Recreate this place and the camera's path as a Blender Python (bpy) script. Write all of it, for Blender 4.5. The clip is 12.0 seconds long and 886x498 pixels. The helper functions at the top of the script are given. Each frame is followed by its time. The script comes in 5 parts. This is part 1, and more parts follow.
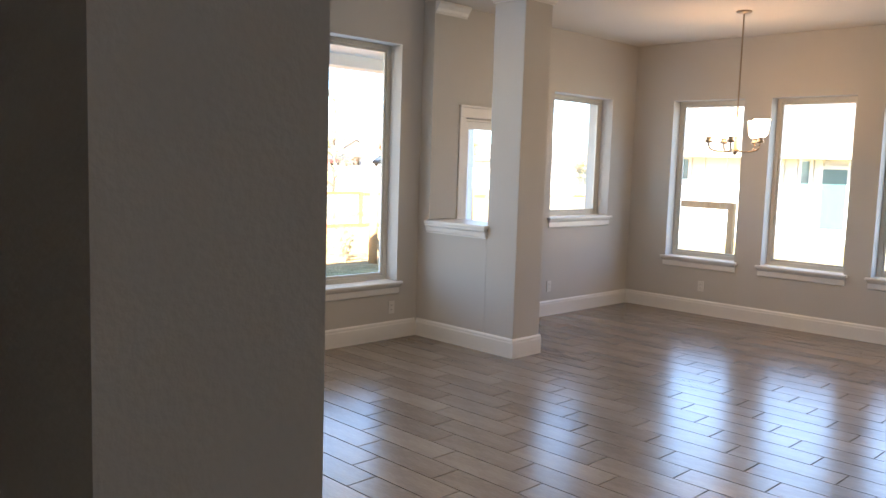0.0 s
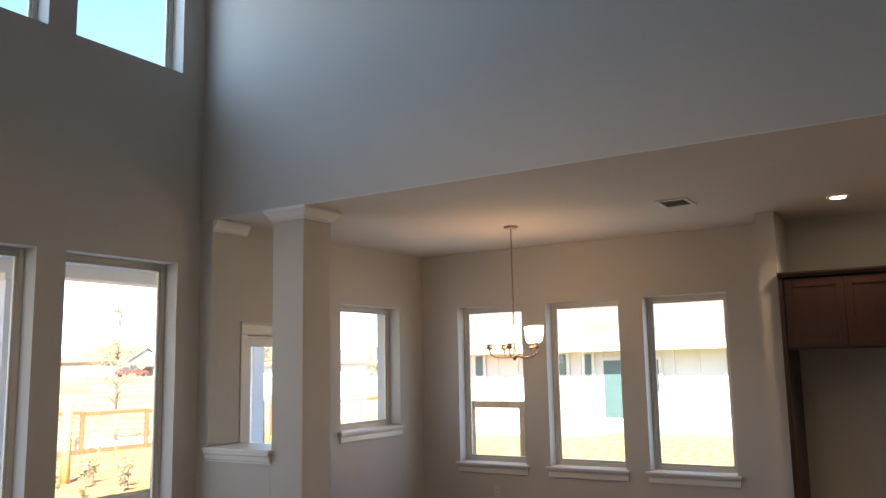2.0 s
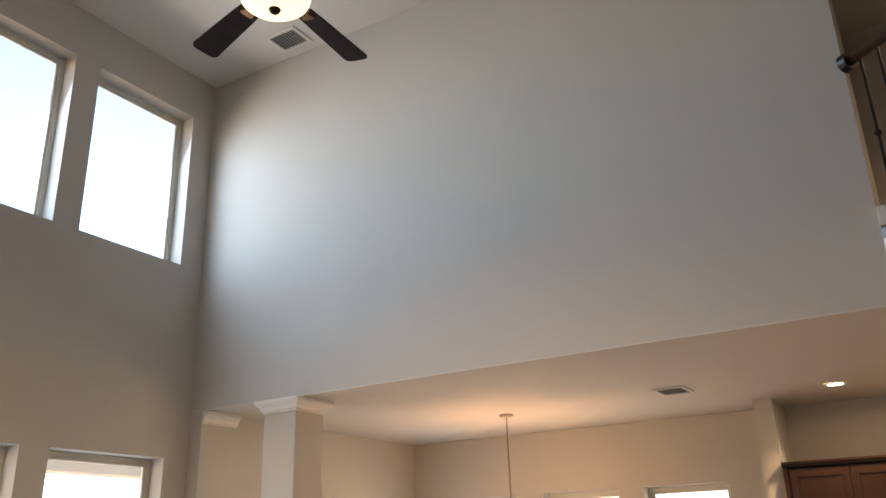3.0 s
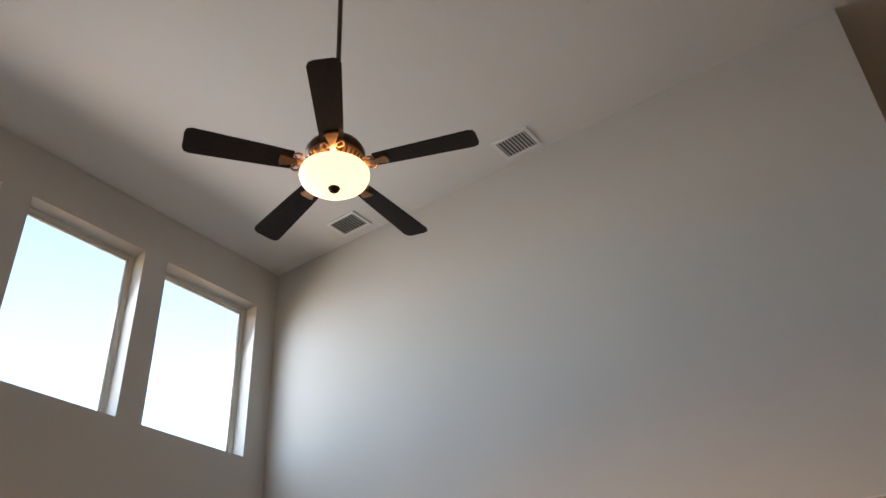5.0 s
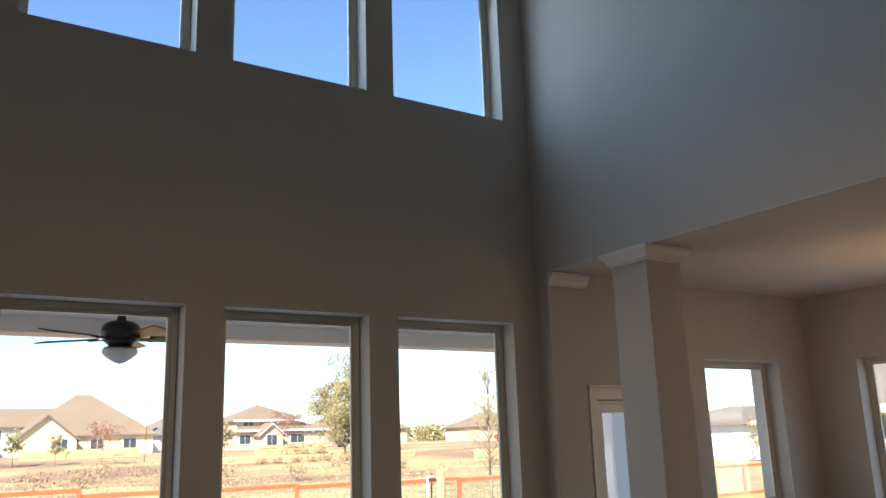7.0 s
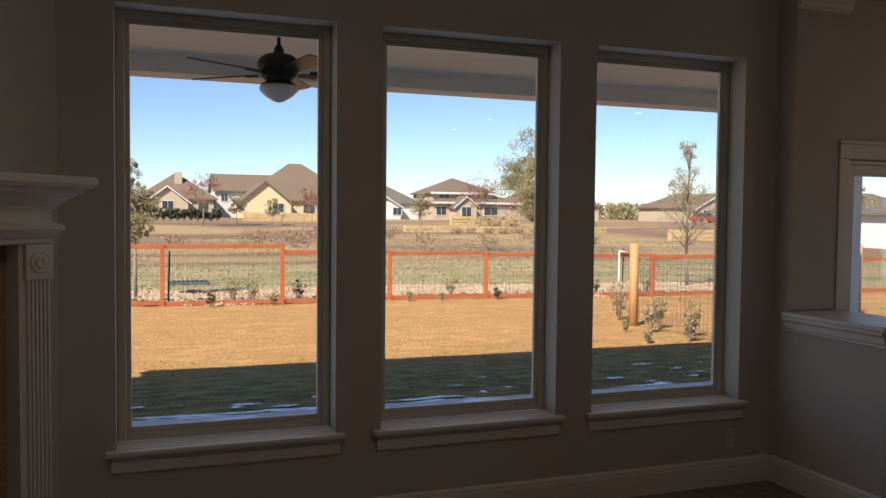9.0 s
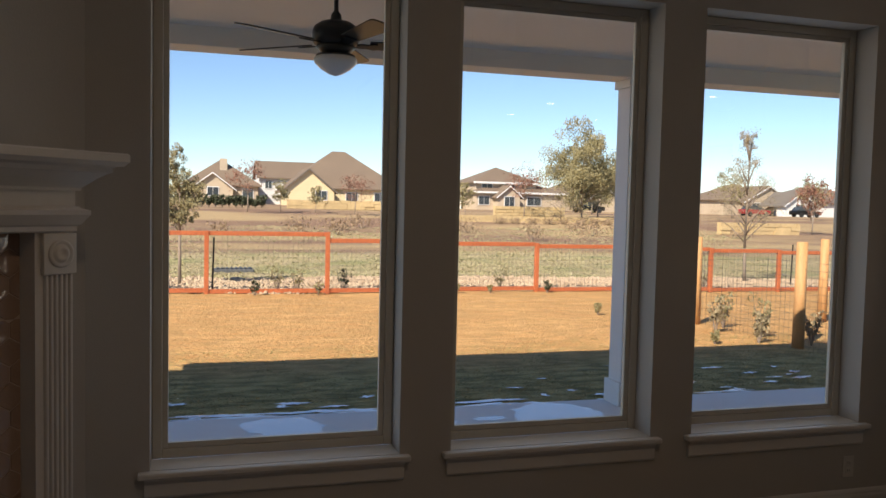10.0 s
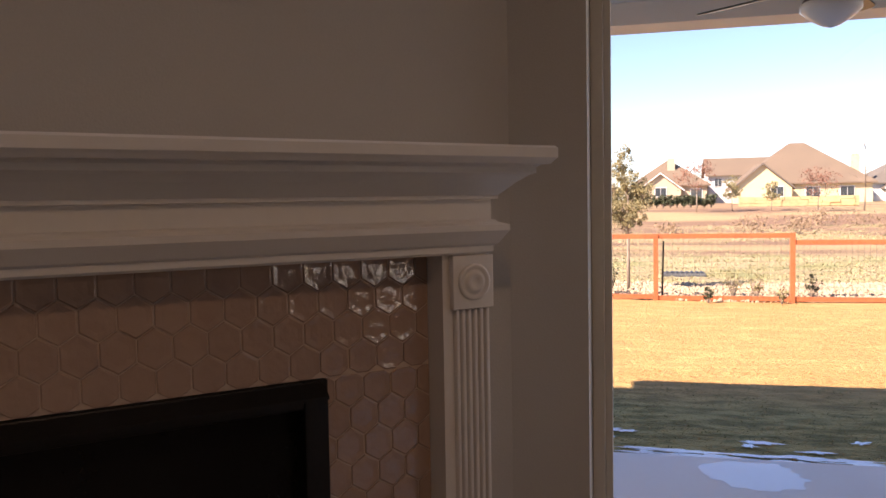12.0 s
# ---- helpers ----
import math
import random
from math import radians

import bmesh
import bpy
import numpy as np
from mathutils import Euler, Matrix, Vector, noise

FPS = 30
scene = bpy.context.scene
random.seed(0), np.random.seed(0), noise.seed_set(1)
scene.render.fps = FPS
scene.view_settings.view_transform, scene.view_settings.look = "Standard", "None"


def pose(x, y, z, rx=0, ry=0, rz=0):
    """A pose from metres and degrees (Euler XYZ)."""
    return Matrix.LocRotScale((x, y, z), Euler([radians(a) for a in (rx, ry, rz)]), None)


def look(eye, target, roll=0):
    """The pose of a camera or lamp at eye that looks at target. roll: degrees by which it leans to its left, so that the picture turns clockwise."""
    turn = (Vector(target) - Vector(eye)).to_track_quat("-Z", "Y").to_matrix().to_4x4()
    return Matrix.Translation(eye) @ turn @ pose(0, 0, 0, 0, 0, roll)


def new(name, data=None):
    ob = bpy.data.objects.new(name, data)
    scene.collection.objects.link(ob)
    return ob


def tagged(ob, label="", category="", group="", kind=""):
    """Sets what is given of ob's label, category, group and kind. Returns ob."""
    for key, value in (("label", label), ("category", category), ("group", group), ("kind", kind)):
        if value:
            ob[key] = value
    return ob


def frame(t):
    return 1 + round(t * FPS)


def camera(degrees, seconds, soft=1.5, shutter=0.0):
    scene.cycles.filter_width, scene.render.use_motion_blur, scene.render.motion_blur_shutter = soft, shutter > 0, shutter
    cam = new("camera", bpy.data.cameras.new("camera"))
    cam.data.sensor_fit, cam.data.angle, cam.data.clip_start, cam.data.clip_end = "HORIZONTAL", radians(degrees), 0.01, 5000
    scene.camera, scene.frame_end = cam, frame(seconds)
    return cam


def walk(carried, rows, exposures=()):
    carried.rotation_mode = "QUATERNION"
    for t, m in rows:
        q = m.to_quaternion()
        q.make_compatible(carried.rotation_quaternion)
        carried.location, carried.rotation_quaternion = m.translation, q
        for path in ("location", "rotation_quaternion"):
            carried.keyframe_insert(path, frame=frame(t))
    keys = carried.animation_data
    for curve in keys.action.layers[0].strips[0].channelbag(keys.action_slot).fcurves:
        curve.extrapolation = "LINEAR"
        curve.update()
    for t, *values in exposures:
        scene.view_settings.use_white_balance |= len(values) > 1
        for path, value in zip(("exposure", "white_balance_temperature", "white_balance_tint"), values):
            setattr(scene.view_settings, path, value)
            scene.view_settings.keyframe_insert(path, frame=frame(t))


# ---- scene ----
cam = camera(57.0, 12.0)

PATH = [
    (0, (-5.153, -5.534, 1.602), (-3.753, -4.122, 1.395), 1.8),
    (0.5, (-5.0969, -5.4844, 1.589), (-3.5436, -4.2359, 1.415), 1.1),
    (0.7, (-5.075, -5.449, 1.606), (-3.471, -4.264, 1.446), 0.5),
    (1, (-5.0655, -5.461, 1.602), (-3.409, -4.3405, 1.485), -0.2),
    (1.5, (-4.992, -5.503, 1.662), (-3.308, -4.423, 1.689), -0.7),
    (2, (-4.961, -5.584, 1.736), (-3.276, -4.544, 2.018), -1.1),
    (2.5, (-4.959, -5.608, 1.797), (-3.298, -4.613, 2.299), -1.1),
    (3, (-4.996, -5.57, 1.855), (-3.383, -4.613, 2.549), -1.76),
    (3.5, (-5.034, -5.532, 1.913), (-3.491, -4.618, 2.798), -2.9),
    (3.6, (-5.031, -5.529, 1.924), (-3.503, -4.627, 2.847), -3.1),
    (5.3, (-4.791, -5.403, 1.905), (-3.428, -4.422, 2.991), -3.7),
    (5.5, (-4.745, -5.369, 1.924), (-3.376, -4.329, 2.946), -3.3),
    (6, (-4.597, -5.225, 1.891), (-3.278, -3.973, 2.722), -2.8),
    (6.5, (-4.399, -5.176, 1.881), (-3.225, -3.687, 2.518), -2.5),
    (7, (-4.203, -5.046, 1.791), (-3.133, -3.417, 2.240), -1.9),
    (7.5, (-4.061, -4.886, 1.786), (-3.073, -3.161, 1.999), -2.82),
    (7.7, (-4.001, -4.794, 1.739), (-3.039, -3.048, 1.911), -2.75),
    (9.3, (-3.684, -3.950, 1.654), (-3.050, -2.057, 1.550), 1.0),
    (9.5, (-3.689, -3.810, 1.648), (-3.064, -1.913, 1.543), 1.1),
    (10, (-3.682, -3.518, 1.655), (-3.105, -1.606, 1.545), 1.3),
    (10.5, (-3.650, -3.231, 1.658), (-3.226, -1.279, 1.560), 1.97),
    (11, (-3.623, -2.972, 1.653), (-3.508, -0.978, 1.540), 0.68),
    (11.5, (-3.659, -2.723, 1.649), (-3.831, -0.736, 1.498), -0.75),
    (12, (-3.691, -2.566, 1.662), (-4.173, -0.628, 1.551), -1.02),
]
walk(cam, [(t, look(eye, target, roll)) for t, eye, target, roll in PATH],
     [(0.0, 3.7, 6150, 10), (0.5, 2.7, 6050, 10), (1.0, 2.85, 6150, 11), (1.5, 2.85, 6200, 11), (2.0, 2.95, 6350, 11), (2.5, 3.5, 6900, 12), (3.0, 3.85, 7300, 14), (3.6, 3.8, 7450, 15),
      (5.4, 3.6, 7350, 16), (6.0, 2.9, 7100, 14), (6.5, 2.45, 6800, 12), (7.1, 2.1, 6300, 10), (7.7, 2.0, 6200, 10), (9.2, 0.95, 6750, 16), (10.0, 1.1, 6800, 14), (10.5, 1.1, 6600, 11), (11.2, 1.35, 6700, 17), (12.0, 1.92, 7300, 29)])

# ---- world, sun, lamps ----
SUN_AZ, SUN_EL = radians(50), radians(40.3)     # light travels towards +y turned to +x
world = bpy.data.worlds.new("sky")
scene.world = world
world.use_nodes = True
wn = world.node_tree
sky = wn.nodes.new("ShaderNodeTexSky")
sky.sky_type = "NISHITA"
sky.sun_disc = False
sky.sun_elevation = SUN_EL
sky.sun_rotation = SUN_AZ + math.pi
sky.air_density, sky.dust_density, sky.ozone_density = 0.85, 0.0, 5.0
wn.nodes["Background"].inputs[1].default_value = 0.082
wn.links.new(sky.outputs[0], wn.nodes["Background"].inputs[0])
sun = new("sun", bpy.data.lights.new("sun", "SUN"))
sun.data.energy, sun.data.angle, sun.data.color = 4.3, radians(0.5), (1.0, 0.91, 0.78)
sun.matrix_basis = look((0, 0, 0), (math.sin(SUN_AZ) * math.cos(SUN_EL), math.cos(SUN_AZ) * math.cos(SUN_EL), -math.sin(SUN_EL)))


def lamp(name, x, y, z, watts, color=(1.0, 0.72, 0.42), size=0.06):
    ob = new(name, bpy.data.lights.new(name, "POINT"))
    ob.data.energy, ob.data.color, ob.data.shadow_soft_size = watts, color, size
    ob.location = (x, y, z)
    return ob


def spot(name, x, y, z, watts, color=(1.0, 0.69, 0.40)):
    ob = new(name, bpy.data.lights.new(name, "SPOT"))
    ob.data.energy, ob.data.color, ob.data.shadow_soft_size = watts, color, 0.05
    ob.data.spot_size, ob.data.spot_blend = radians(130), 0.6
    ob.location = (x, y, z)
    return ob


FAN = (-2.672, -3.327, 4.21)
CHAND = (2.0, -2.06, 3.05)
fan_bulb = spot("fan_bulb", FAN[0], FAN[1], FAN[2] - 0.03, 21, (1.0, 0.70, 0.42))
fan_bulb.data.spot_size, fan_bulb.data.spot_blend = radians(175), 1.0
lamp("fan_bulb_inside", FAN[0], FAN[1], FAN[2] + 0.085, 2.0, (1.0, 0.66, 0.38), 0.03)


def window_light(x, y, z, w, h, watts, turn=0.0, color=(0.82, 0.91, 1.0), tilt=0.0, spread_deg=180):
    """Sky light in a window's opening, shining into the room; tilt leans it to the floor."""
    wl = new("window_light", bpy.data.lights.new("window_light", "AREA"))
    wl.data.shape, wl.data.size, wl.data.size_y = "RECTANGLE", w, h
    wl.data.energy, wl.data.color = watts, color
    wl.data.spread = radians(spread_deg)
    wl.matrix_basis = pose(x, y, z, -90, 0, turn) @ pose(0, 0, 0, tilt, 0, 0)


for wx in (-3.338, -2.0485, -0.772):
    window_light(wx, 0.27, 5.095, 0.95, 1.40, 3.0, color=(0.60, 0.80, 1.0), tilt=24, spread_deg=150)
    window_light(wx, 0.27, 1.59, 0.95, 2.0, 0.8)
for wy in (-1.03, -2.175, -3.295):
    window_light(3.627, wy, 1.52, 0.72, 1.65, 0.65, -90)
window_light(2.34, 0.27, 1.73, 0.95, 1.25, 0.5)
lamp("chandelier_bulb", CHAND[0], CHAND[1], 2.14, 1.6, (1.0, 0.56, 0.26))
CANS = [(2.39, -4.89), (2.39, -6.4), (0.9, -6.4), (2.39, -7.9), (0.9, -7.9)]
for kx, ky in CANS:
    spot("recessed_bulb", kx, ky, 3.03, 7)
# unseen lamp, added to brighten the loft
spot("unseen_loft_bulb", 1.6, -7.6, 6.27, 9)

# ---- materials ----


def material(name, color, rough=0.6, metal=0.0, var=0.08, scale=6.0, fine=60.0, bump=0.1, color2=None, spec=0.5, stretch=(1, 1, 1), coords="Object", rand=0.0, coat=0.0, bump_d=0.01):
    m = bpy.data.materials.new(name)
    m.use_nodes = True
    nt = m.node_tree
    b = nt.nodes["Principled BSDF"]
    b.inputs["Roughness"].default_value, b.inputs["Metallic"].default_value = rough, metal
    b.inputs["Specular IOR Level"].default_value = spec
    b.inputs["Coat Weight"].default_value = coat
    tc = nt.nodes.new("ShaderNodeTexCoord")
    mp = nt.nodes.new("ShaderNodeMapping")
    mp.inputs["Scale"].default_value = stretch
    nt.links.new(tc.outputs[coords], mp.inputs[0])
    n1, n2 = nt.nodes.new("ShaderNodeTexNoise"), nt.nodes.new("ShaderNodeTexNoise")
    n1.inputs["Scale"].default_value, n2.inputs["Scale"].default_value = scale, fine
    n1.inputs["Detail"].default_value, n2.inputs["Detail"].default_value = 4, 3
    nt.links.new(mp.outputs[0], n1.inputs[0]), nt.links.new(mp.outputs[0], n2.inputs[0])
    add = nt.nodes.new("ShaderNodeMath")
    add.operation = "ADD"
    nt.links.new(n1.outputs[0], add.inputs[0]), nt.links.new(n2.outputs[0], add.inputs[1])
    last = add.outputs[0]
    if rand:
        oi = nt.nodes.new("ShaderNodeObjectInfo")
        mul = nt.nodes.new("ShaderNodeMath")
        mul.operation = "MULTIPLY_ADD"
        nt.links.new(oi.outputs["Random"], mul.inputs[0])
        mul.inputs[1].default_value = rand
        nt.links.new(last, mul.inputs[2])
        last = mul.outputs[0]
    ramp = nt.nodes.new("ShaderNodeMapRange")
    ramp.inputs["From Min"].default_value, ramp.inputs["From Max"].default_value = 0.65, 1.35 + rand
    nt.links.new(last, ramp.inputs[0])
    mix = nt.nodes.new("ShaderNodeMix")
    mix.data_type = "RGBA"
    c2 = color2 or tuple(c * (1 - 2 * var) for c in color)
    mix.inputs["A"].default_value = (*c2, 1)
    mix.inputs["B"].default_value = (*color, 1)
    nt.links.new(ramp.outputs[0], mix.inputs["Factor"])
    nt.links.new(mix.outputs["Result"], b.inputs["Base Color"])
    if bump:
        bp = nt.nodes.new("ShaderNodeBump")
        bp.inputs["Strength"].default_value, bp.inputs["Distance"].default_value = bump, bump_d
        nt.links.new(n2.outputs[0], bp.inputs["Height"])
        nt.links.new(bp.outputs[0], b.inputs["Normal"])
    return m


def glow(name, color, strength):
    m = bpy.data.materials.new(name)
    m.use_nodes = True
    b = m.node_tree.nodes["Principled BSDF"]
    b.inputs["Base Color"].default_value = (*color, 1)
    b.inputs["Emission Color"].default_value = (*color, 1)
    b.inputs["Emission Strength"].default_value = strength
    b.inputs["Roughness"].default_value = 0.3
    return m


def glass_material(name, gloss_rough=0.0, amount=0.12, tint=(0.97, 0.985, 0.98)):
    m = bpy.data.materials.new(name)
    m.use_nodes = True
    nt = m.node_tree
    out = nt.nodes["Material Output"]
    nt.nodes.remove(nt.nodes["Principled BSDF"])
    tr, gl, mx, fr = (nt.nodes.new(k) for k in ("ShaderNodeBsdfTransparent", "ShaderNodeBsdfGlossy", "ShaderNodeMixShader", "ShaderNodeLayerWeight"))
    tr.inputs[0].default_value = (*tint, 1)
    gl.inputs["Roughness"].default_value = gloss_rough
    fr.inputs[0].default_value = 0.12
    mr = nt.nodes.new("ShaderNodeMapRange")
    mr.inputs["To Min"].default_value, mr.inputs["To Max"].default_value = 0.025, 0.45
    nt.links.new(fr.outputs["Facing"], mr.inputs[0])
    nt.links.new(mr.outputs[0], mx.inputs[0]), nt.links.new(tr.outputs[0], mx.inputs[1]), nt.links.new(gl.outputs[0], mx.inputs[2])
    nt.links.new(mx.outputs[0], out.inputs[0])
    return m


WALL = material("greige_wall_paint", (0.53, 0.505, 0.47), 0.75, var=0.03, scale=1.2, fine=160, bump=0.10, spec=0.3)
CEIL = material("ceiling_paint", (0.62, 0.59, 0.555), 0.85, var=0.03, scale=1.0, fine=120, bump=0.12, spec=0.2)
TRIM = material("white_trim_paint", (0.74, 0.72, 0.69), 0.38, var=0.02, scale=3, fine=40, bump=0.03)
VINYL = material("almond_vinyl", (0.60, 0.57, 0.50), 0.42, var=0.03, scale=4, fine=50, bump=0.02)
GLASS = glass_material("window_glass")
GROUT = material("dark_grout", (0.035, 0.031, 0.028), 0.9, var=0.1, scale=4, fine=90, bump=0.2)
TILE = material("wood_look_tile", (0.27, 0.22, 0.18), 0.23, color2=(0.115, 0.09, 0.072), scale=3.2, fine=26, bump=0.05, stretch=(5.0, 0.7, 1), rand=0.55, coords="Object", spec=0.55)
DARKWOOD = material("espresso_cabinet_wood", (0.040, 0.016, 0.009), 0.32, color2=(0.020, 0.009, 0.006), scale=3, fine=40, bump=0.05, stretch=(4, 4, 0.6))
BLADE = material("dark_fan_blade_wood", (0.022, 0.012, 0.009), 0.6, color2=(0.008, 0.005, 0.004), scale=5, fine=60, bump=0.05, spec=0.2)
BRONZE = material("oil_rubbed_bronze", (0.10, 0.055, 0.032), 0.35, 0.85, var=0.2, scale=14, fine=80, bump=0.06)
COPPER = material("aged_copper_filigree", (0.42, 0.22, 0.12), 0.3, 0.9, var=0.2, scale=20, fine=90, bump=0.1)
NICKEL = material("brushed_nickel", (0.42, 0.33, 0.24), 0.3, 0.9, var=0.08, scale=20, fine=120, bump=0.03)
BLACK = material("black_metal", (0.018, 0.017, 0.017), 0.38, 0.5, var=0.2, scale=10, fine=90, bump=0.05)
FIREBLACK = material("firebox_black", (0.010, 0.010, 0.010), 0.55, var=0.2, scale=8, fine=70, bump=0.1)
HEXTILE = material("glossy_taupe_arabesque_tile", (0.42, 0.30, 0.235), 0.06, color2=(0.37, 0.26, 0.205), scale=9, fine=30, bump=0.08, rand=0.3, spec=0.8, bump_d=0.02)
HEXGROUT = material("taupe_tile_grout", (0.60, 0.47, 0.38), 0.9, var=0.06, scale=20, fine=120, bump=0.1)
PLASTIC = material("white_plastic", (0.66, 0.64, 0.60), 0.35, var=0.02, bump=0.0)
SLOT = material("dark_slot", (0.02, 0.02, 0.02), 0.8, bump=0.0)
DUCT = material("grey_duct_shadow_gap", (0.17, 0.165, 0.16), 0.8, var=0.05, bump=0.0)
BOWL = glow("lit_alabaster_bowl", (1.0, 0.72, 0.40), 0.15)
FIREGLASS = material("sooty_black_glass", (0.008, 0.008, 0.009), 0.15, var=0.1, bump=0.0, spec=0.25)
SHADE = glow("lit_frosted_shade", (1.0, 0.74, 0.46), 0.75)
BULB = glow("recessed_lamp_glow", (1.0, 0.78, 0.5), 9.0)
FROST = material("unlit_frosted_glass", (0.72, 0.74, 0.76), 0.25, var=0.03, bump=0.02)
CONCRETE = material("patio_concrete", (0.82, 0.81, 0.79), 0.7, color2=(0.74, 0.73, 0.72), scale=1.6, fine=50, bump=0.15)
WATER = material("wet_frost_patch", (0.80, 0.86, 0.95), 0.2, color2=(0.84, 0.88, 0.94), scale=3, fine=30, bump=0.06)
STUCCO = material("white_porch_paint", (0.84, 0.83, 0.81), 0.6, var=0.03, scale=2, fine=90, bump=0.1)
SOFFIT = material("cream_porch_ceiling", (0.84, 0.79, 0.72), 0.7, var=0.03, scale=2, fine=60, bump=0.06)
REDWOOD = material("red_stained_fence_wood", (0.50, 0.145, 0.055), 0.6, color2=(0.36, 0.095, 0.035), scale=2.2, fine=30, bump=0.2, stretch=(1, 1, 1))
CEDAR = material("raw_cedar_post", (0.62, 0.35, 0.15), 0.65, color2=(0.42, 0.21, 0.08), scale=5, fine=30, bump=0.2, stretch=(4, 4, 0.7))
WIRE = material("dark_fence_wire", (0.11, 0.10, 0.09), 0.5, 0.6, bump=0.0)
ROCK = material("pale_river_rock", (0.54, 0.41, 0.28), 0.8, color2=(0.31, 0.22, 0.14), scale=1.5, fine=14, bump=0.2)
DRAIN = material("dark_drain_concrete", (0.11, 0.115, 0.12), 0.8, color2=(0.07, 0.075, 0.08), scale=3, fine=30, bump=0.2)
LIME = material("yellow_limestone", (0.62, 0.46, 0.24), 0.85, color2=(0.40, 0.29, 0.15), scale=0.8, fine=6, bump=0.4, bump_d=0.05)
ROOF = material("brown_roof_shingle", (0.20, 0.145, 0.10), 0.85, color2=(0.145, 0.105, 0.075), scale=0.5, fine=7, bump=0.3, stretch=(1, 1, 3))
ROOF2 = material("grey_roof_shingle", (0.17, 0.145, 0.12), 0.85, color2=(0.125, 0.105, 0.09), scale=0.5, fine=7, bump=0.3)
CREAM = material("cream_stucco", (0.70, 0.57, 0.35), 0.8, var=0.05, scale=0.5, fine=9, bump=0.1)
TANSIDE = material("tan_siding", (0.50, 0.40, 0.29), 0.8, var=0.06, scale=0.5, fine=9, bump=0.1)
WHITESIDE = material("white_siding", (0.70, 0.69, 0.67), 0.7, var=0.03, scale=0.6, fine=12, bump=0.1)
DIMGLASS = material("far_window_glass", (0.05, 0.06, 0.07), 0.1, bump=0.0)
TEALFILM = material("teal_protective_film", (0.08, 0.14, 0.14), 0.3, var=0.1, bump=0.0)
BARK = material("grey_brown_bark", (0.30, 0.235, 0.18), 0.9, color2=(0.19, 0.145, 0.11), scale=6, fine=30, bump=0.5, stretch=(3, 3, 0.5))
LEAF_OLIVE = material("olive_leaf", (0.33, 0.285, 0.14), 0.6, color2=(0.20, 0.17, 0.08), scale=0.9, fine=5, bump=0.0)
LEAF_PALE = material("sparse_pale_leaf", (0.36, 0.29, 0.17), 0.7, color2=(0.22, 0.175, 0.10), scale=1.2, fine=6, bump=0.0)
LEAF_RED = material("rusty_autumn_leaf", (0.28, 0.12, 0.075), 0.7, color2=(0.19, 0.085, 0.058), scale=1.2, fine=6, bump=0.0)
LEAF_DARK = material("dark_hedge_leaf", (0.075, 0.085, 0.035), 0.7, color2=(0.035, 0.042, 0.02), scale=1.2, fine=6, bump=0.0)
GRASSBLADE = material("straw_grass_blade", (0.68, 0.395, 0.165), 0.8, color2=(0.50, 0.29, 0.11), scale=2, fine=9, bump=0.0)
GREENBLADE = material("olive_grass_blade", (0.36, 0.31, 0.12), 0.85, color2=(0.15, 0.14, 0.05), scale=2.5, fine=12, bump=0.0)
FIELDBLADE = material("field_grass_blade", (0.42, 0.37, 0.21), 0.85, color2=(0.27, 0.25, 0.12), scale=0.25, fine=3, bump=0.0)
SHRUBTAN = material("dry_shrub_twigs", (0.36, 0.25, 0.15), 0.8, color2=(0.21, 0.145, 0.09), scale=1.2, fine=6, bump=0.0)
CARRED = material("red_car_paint", (0.30, 0.03, 0.03), 0.25, var=0.02, bump=0.0)
RUBBER = material("black_rubber", (0.02, 0.02, 0.02), 0.8, bump=0.0)


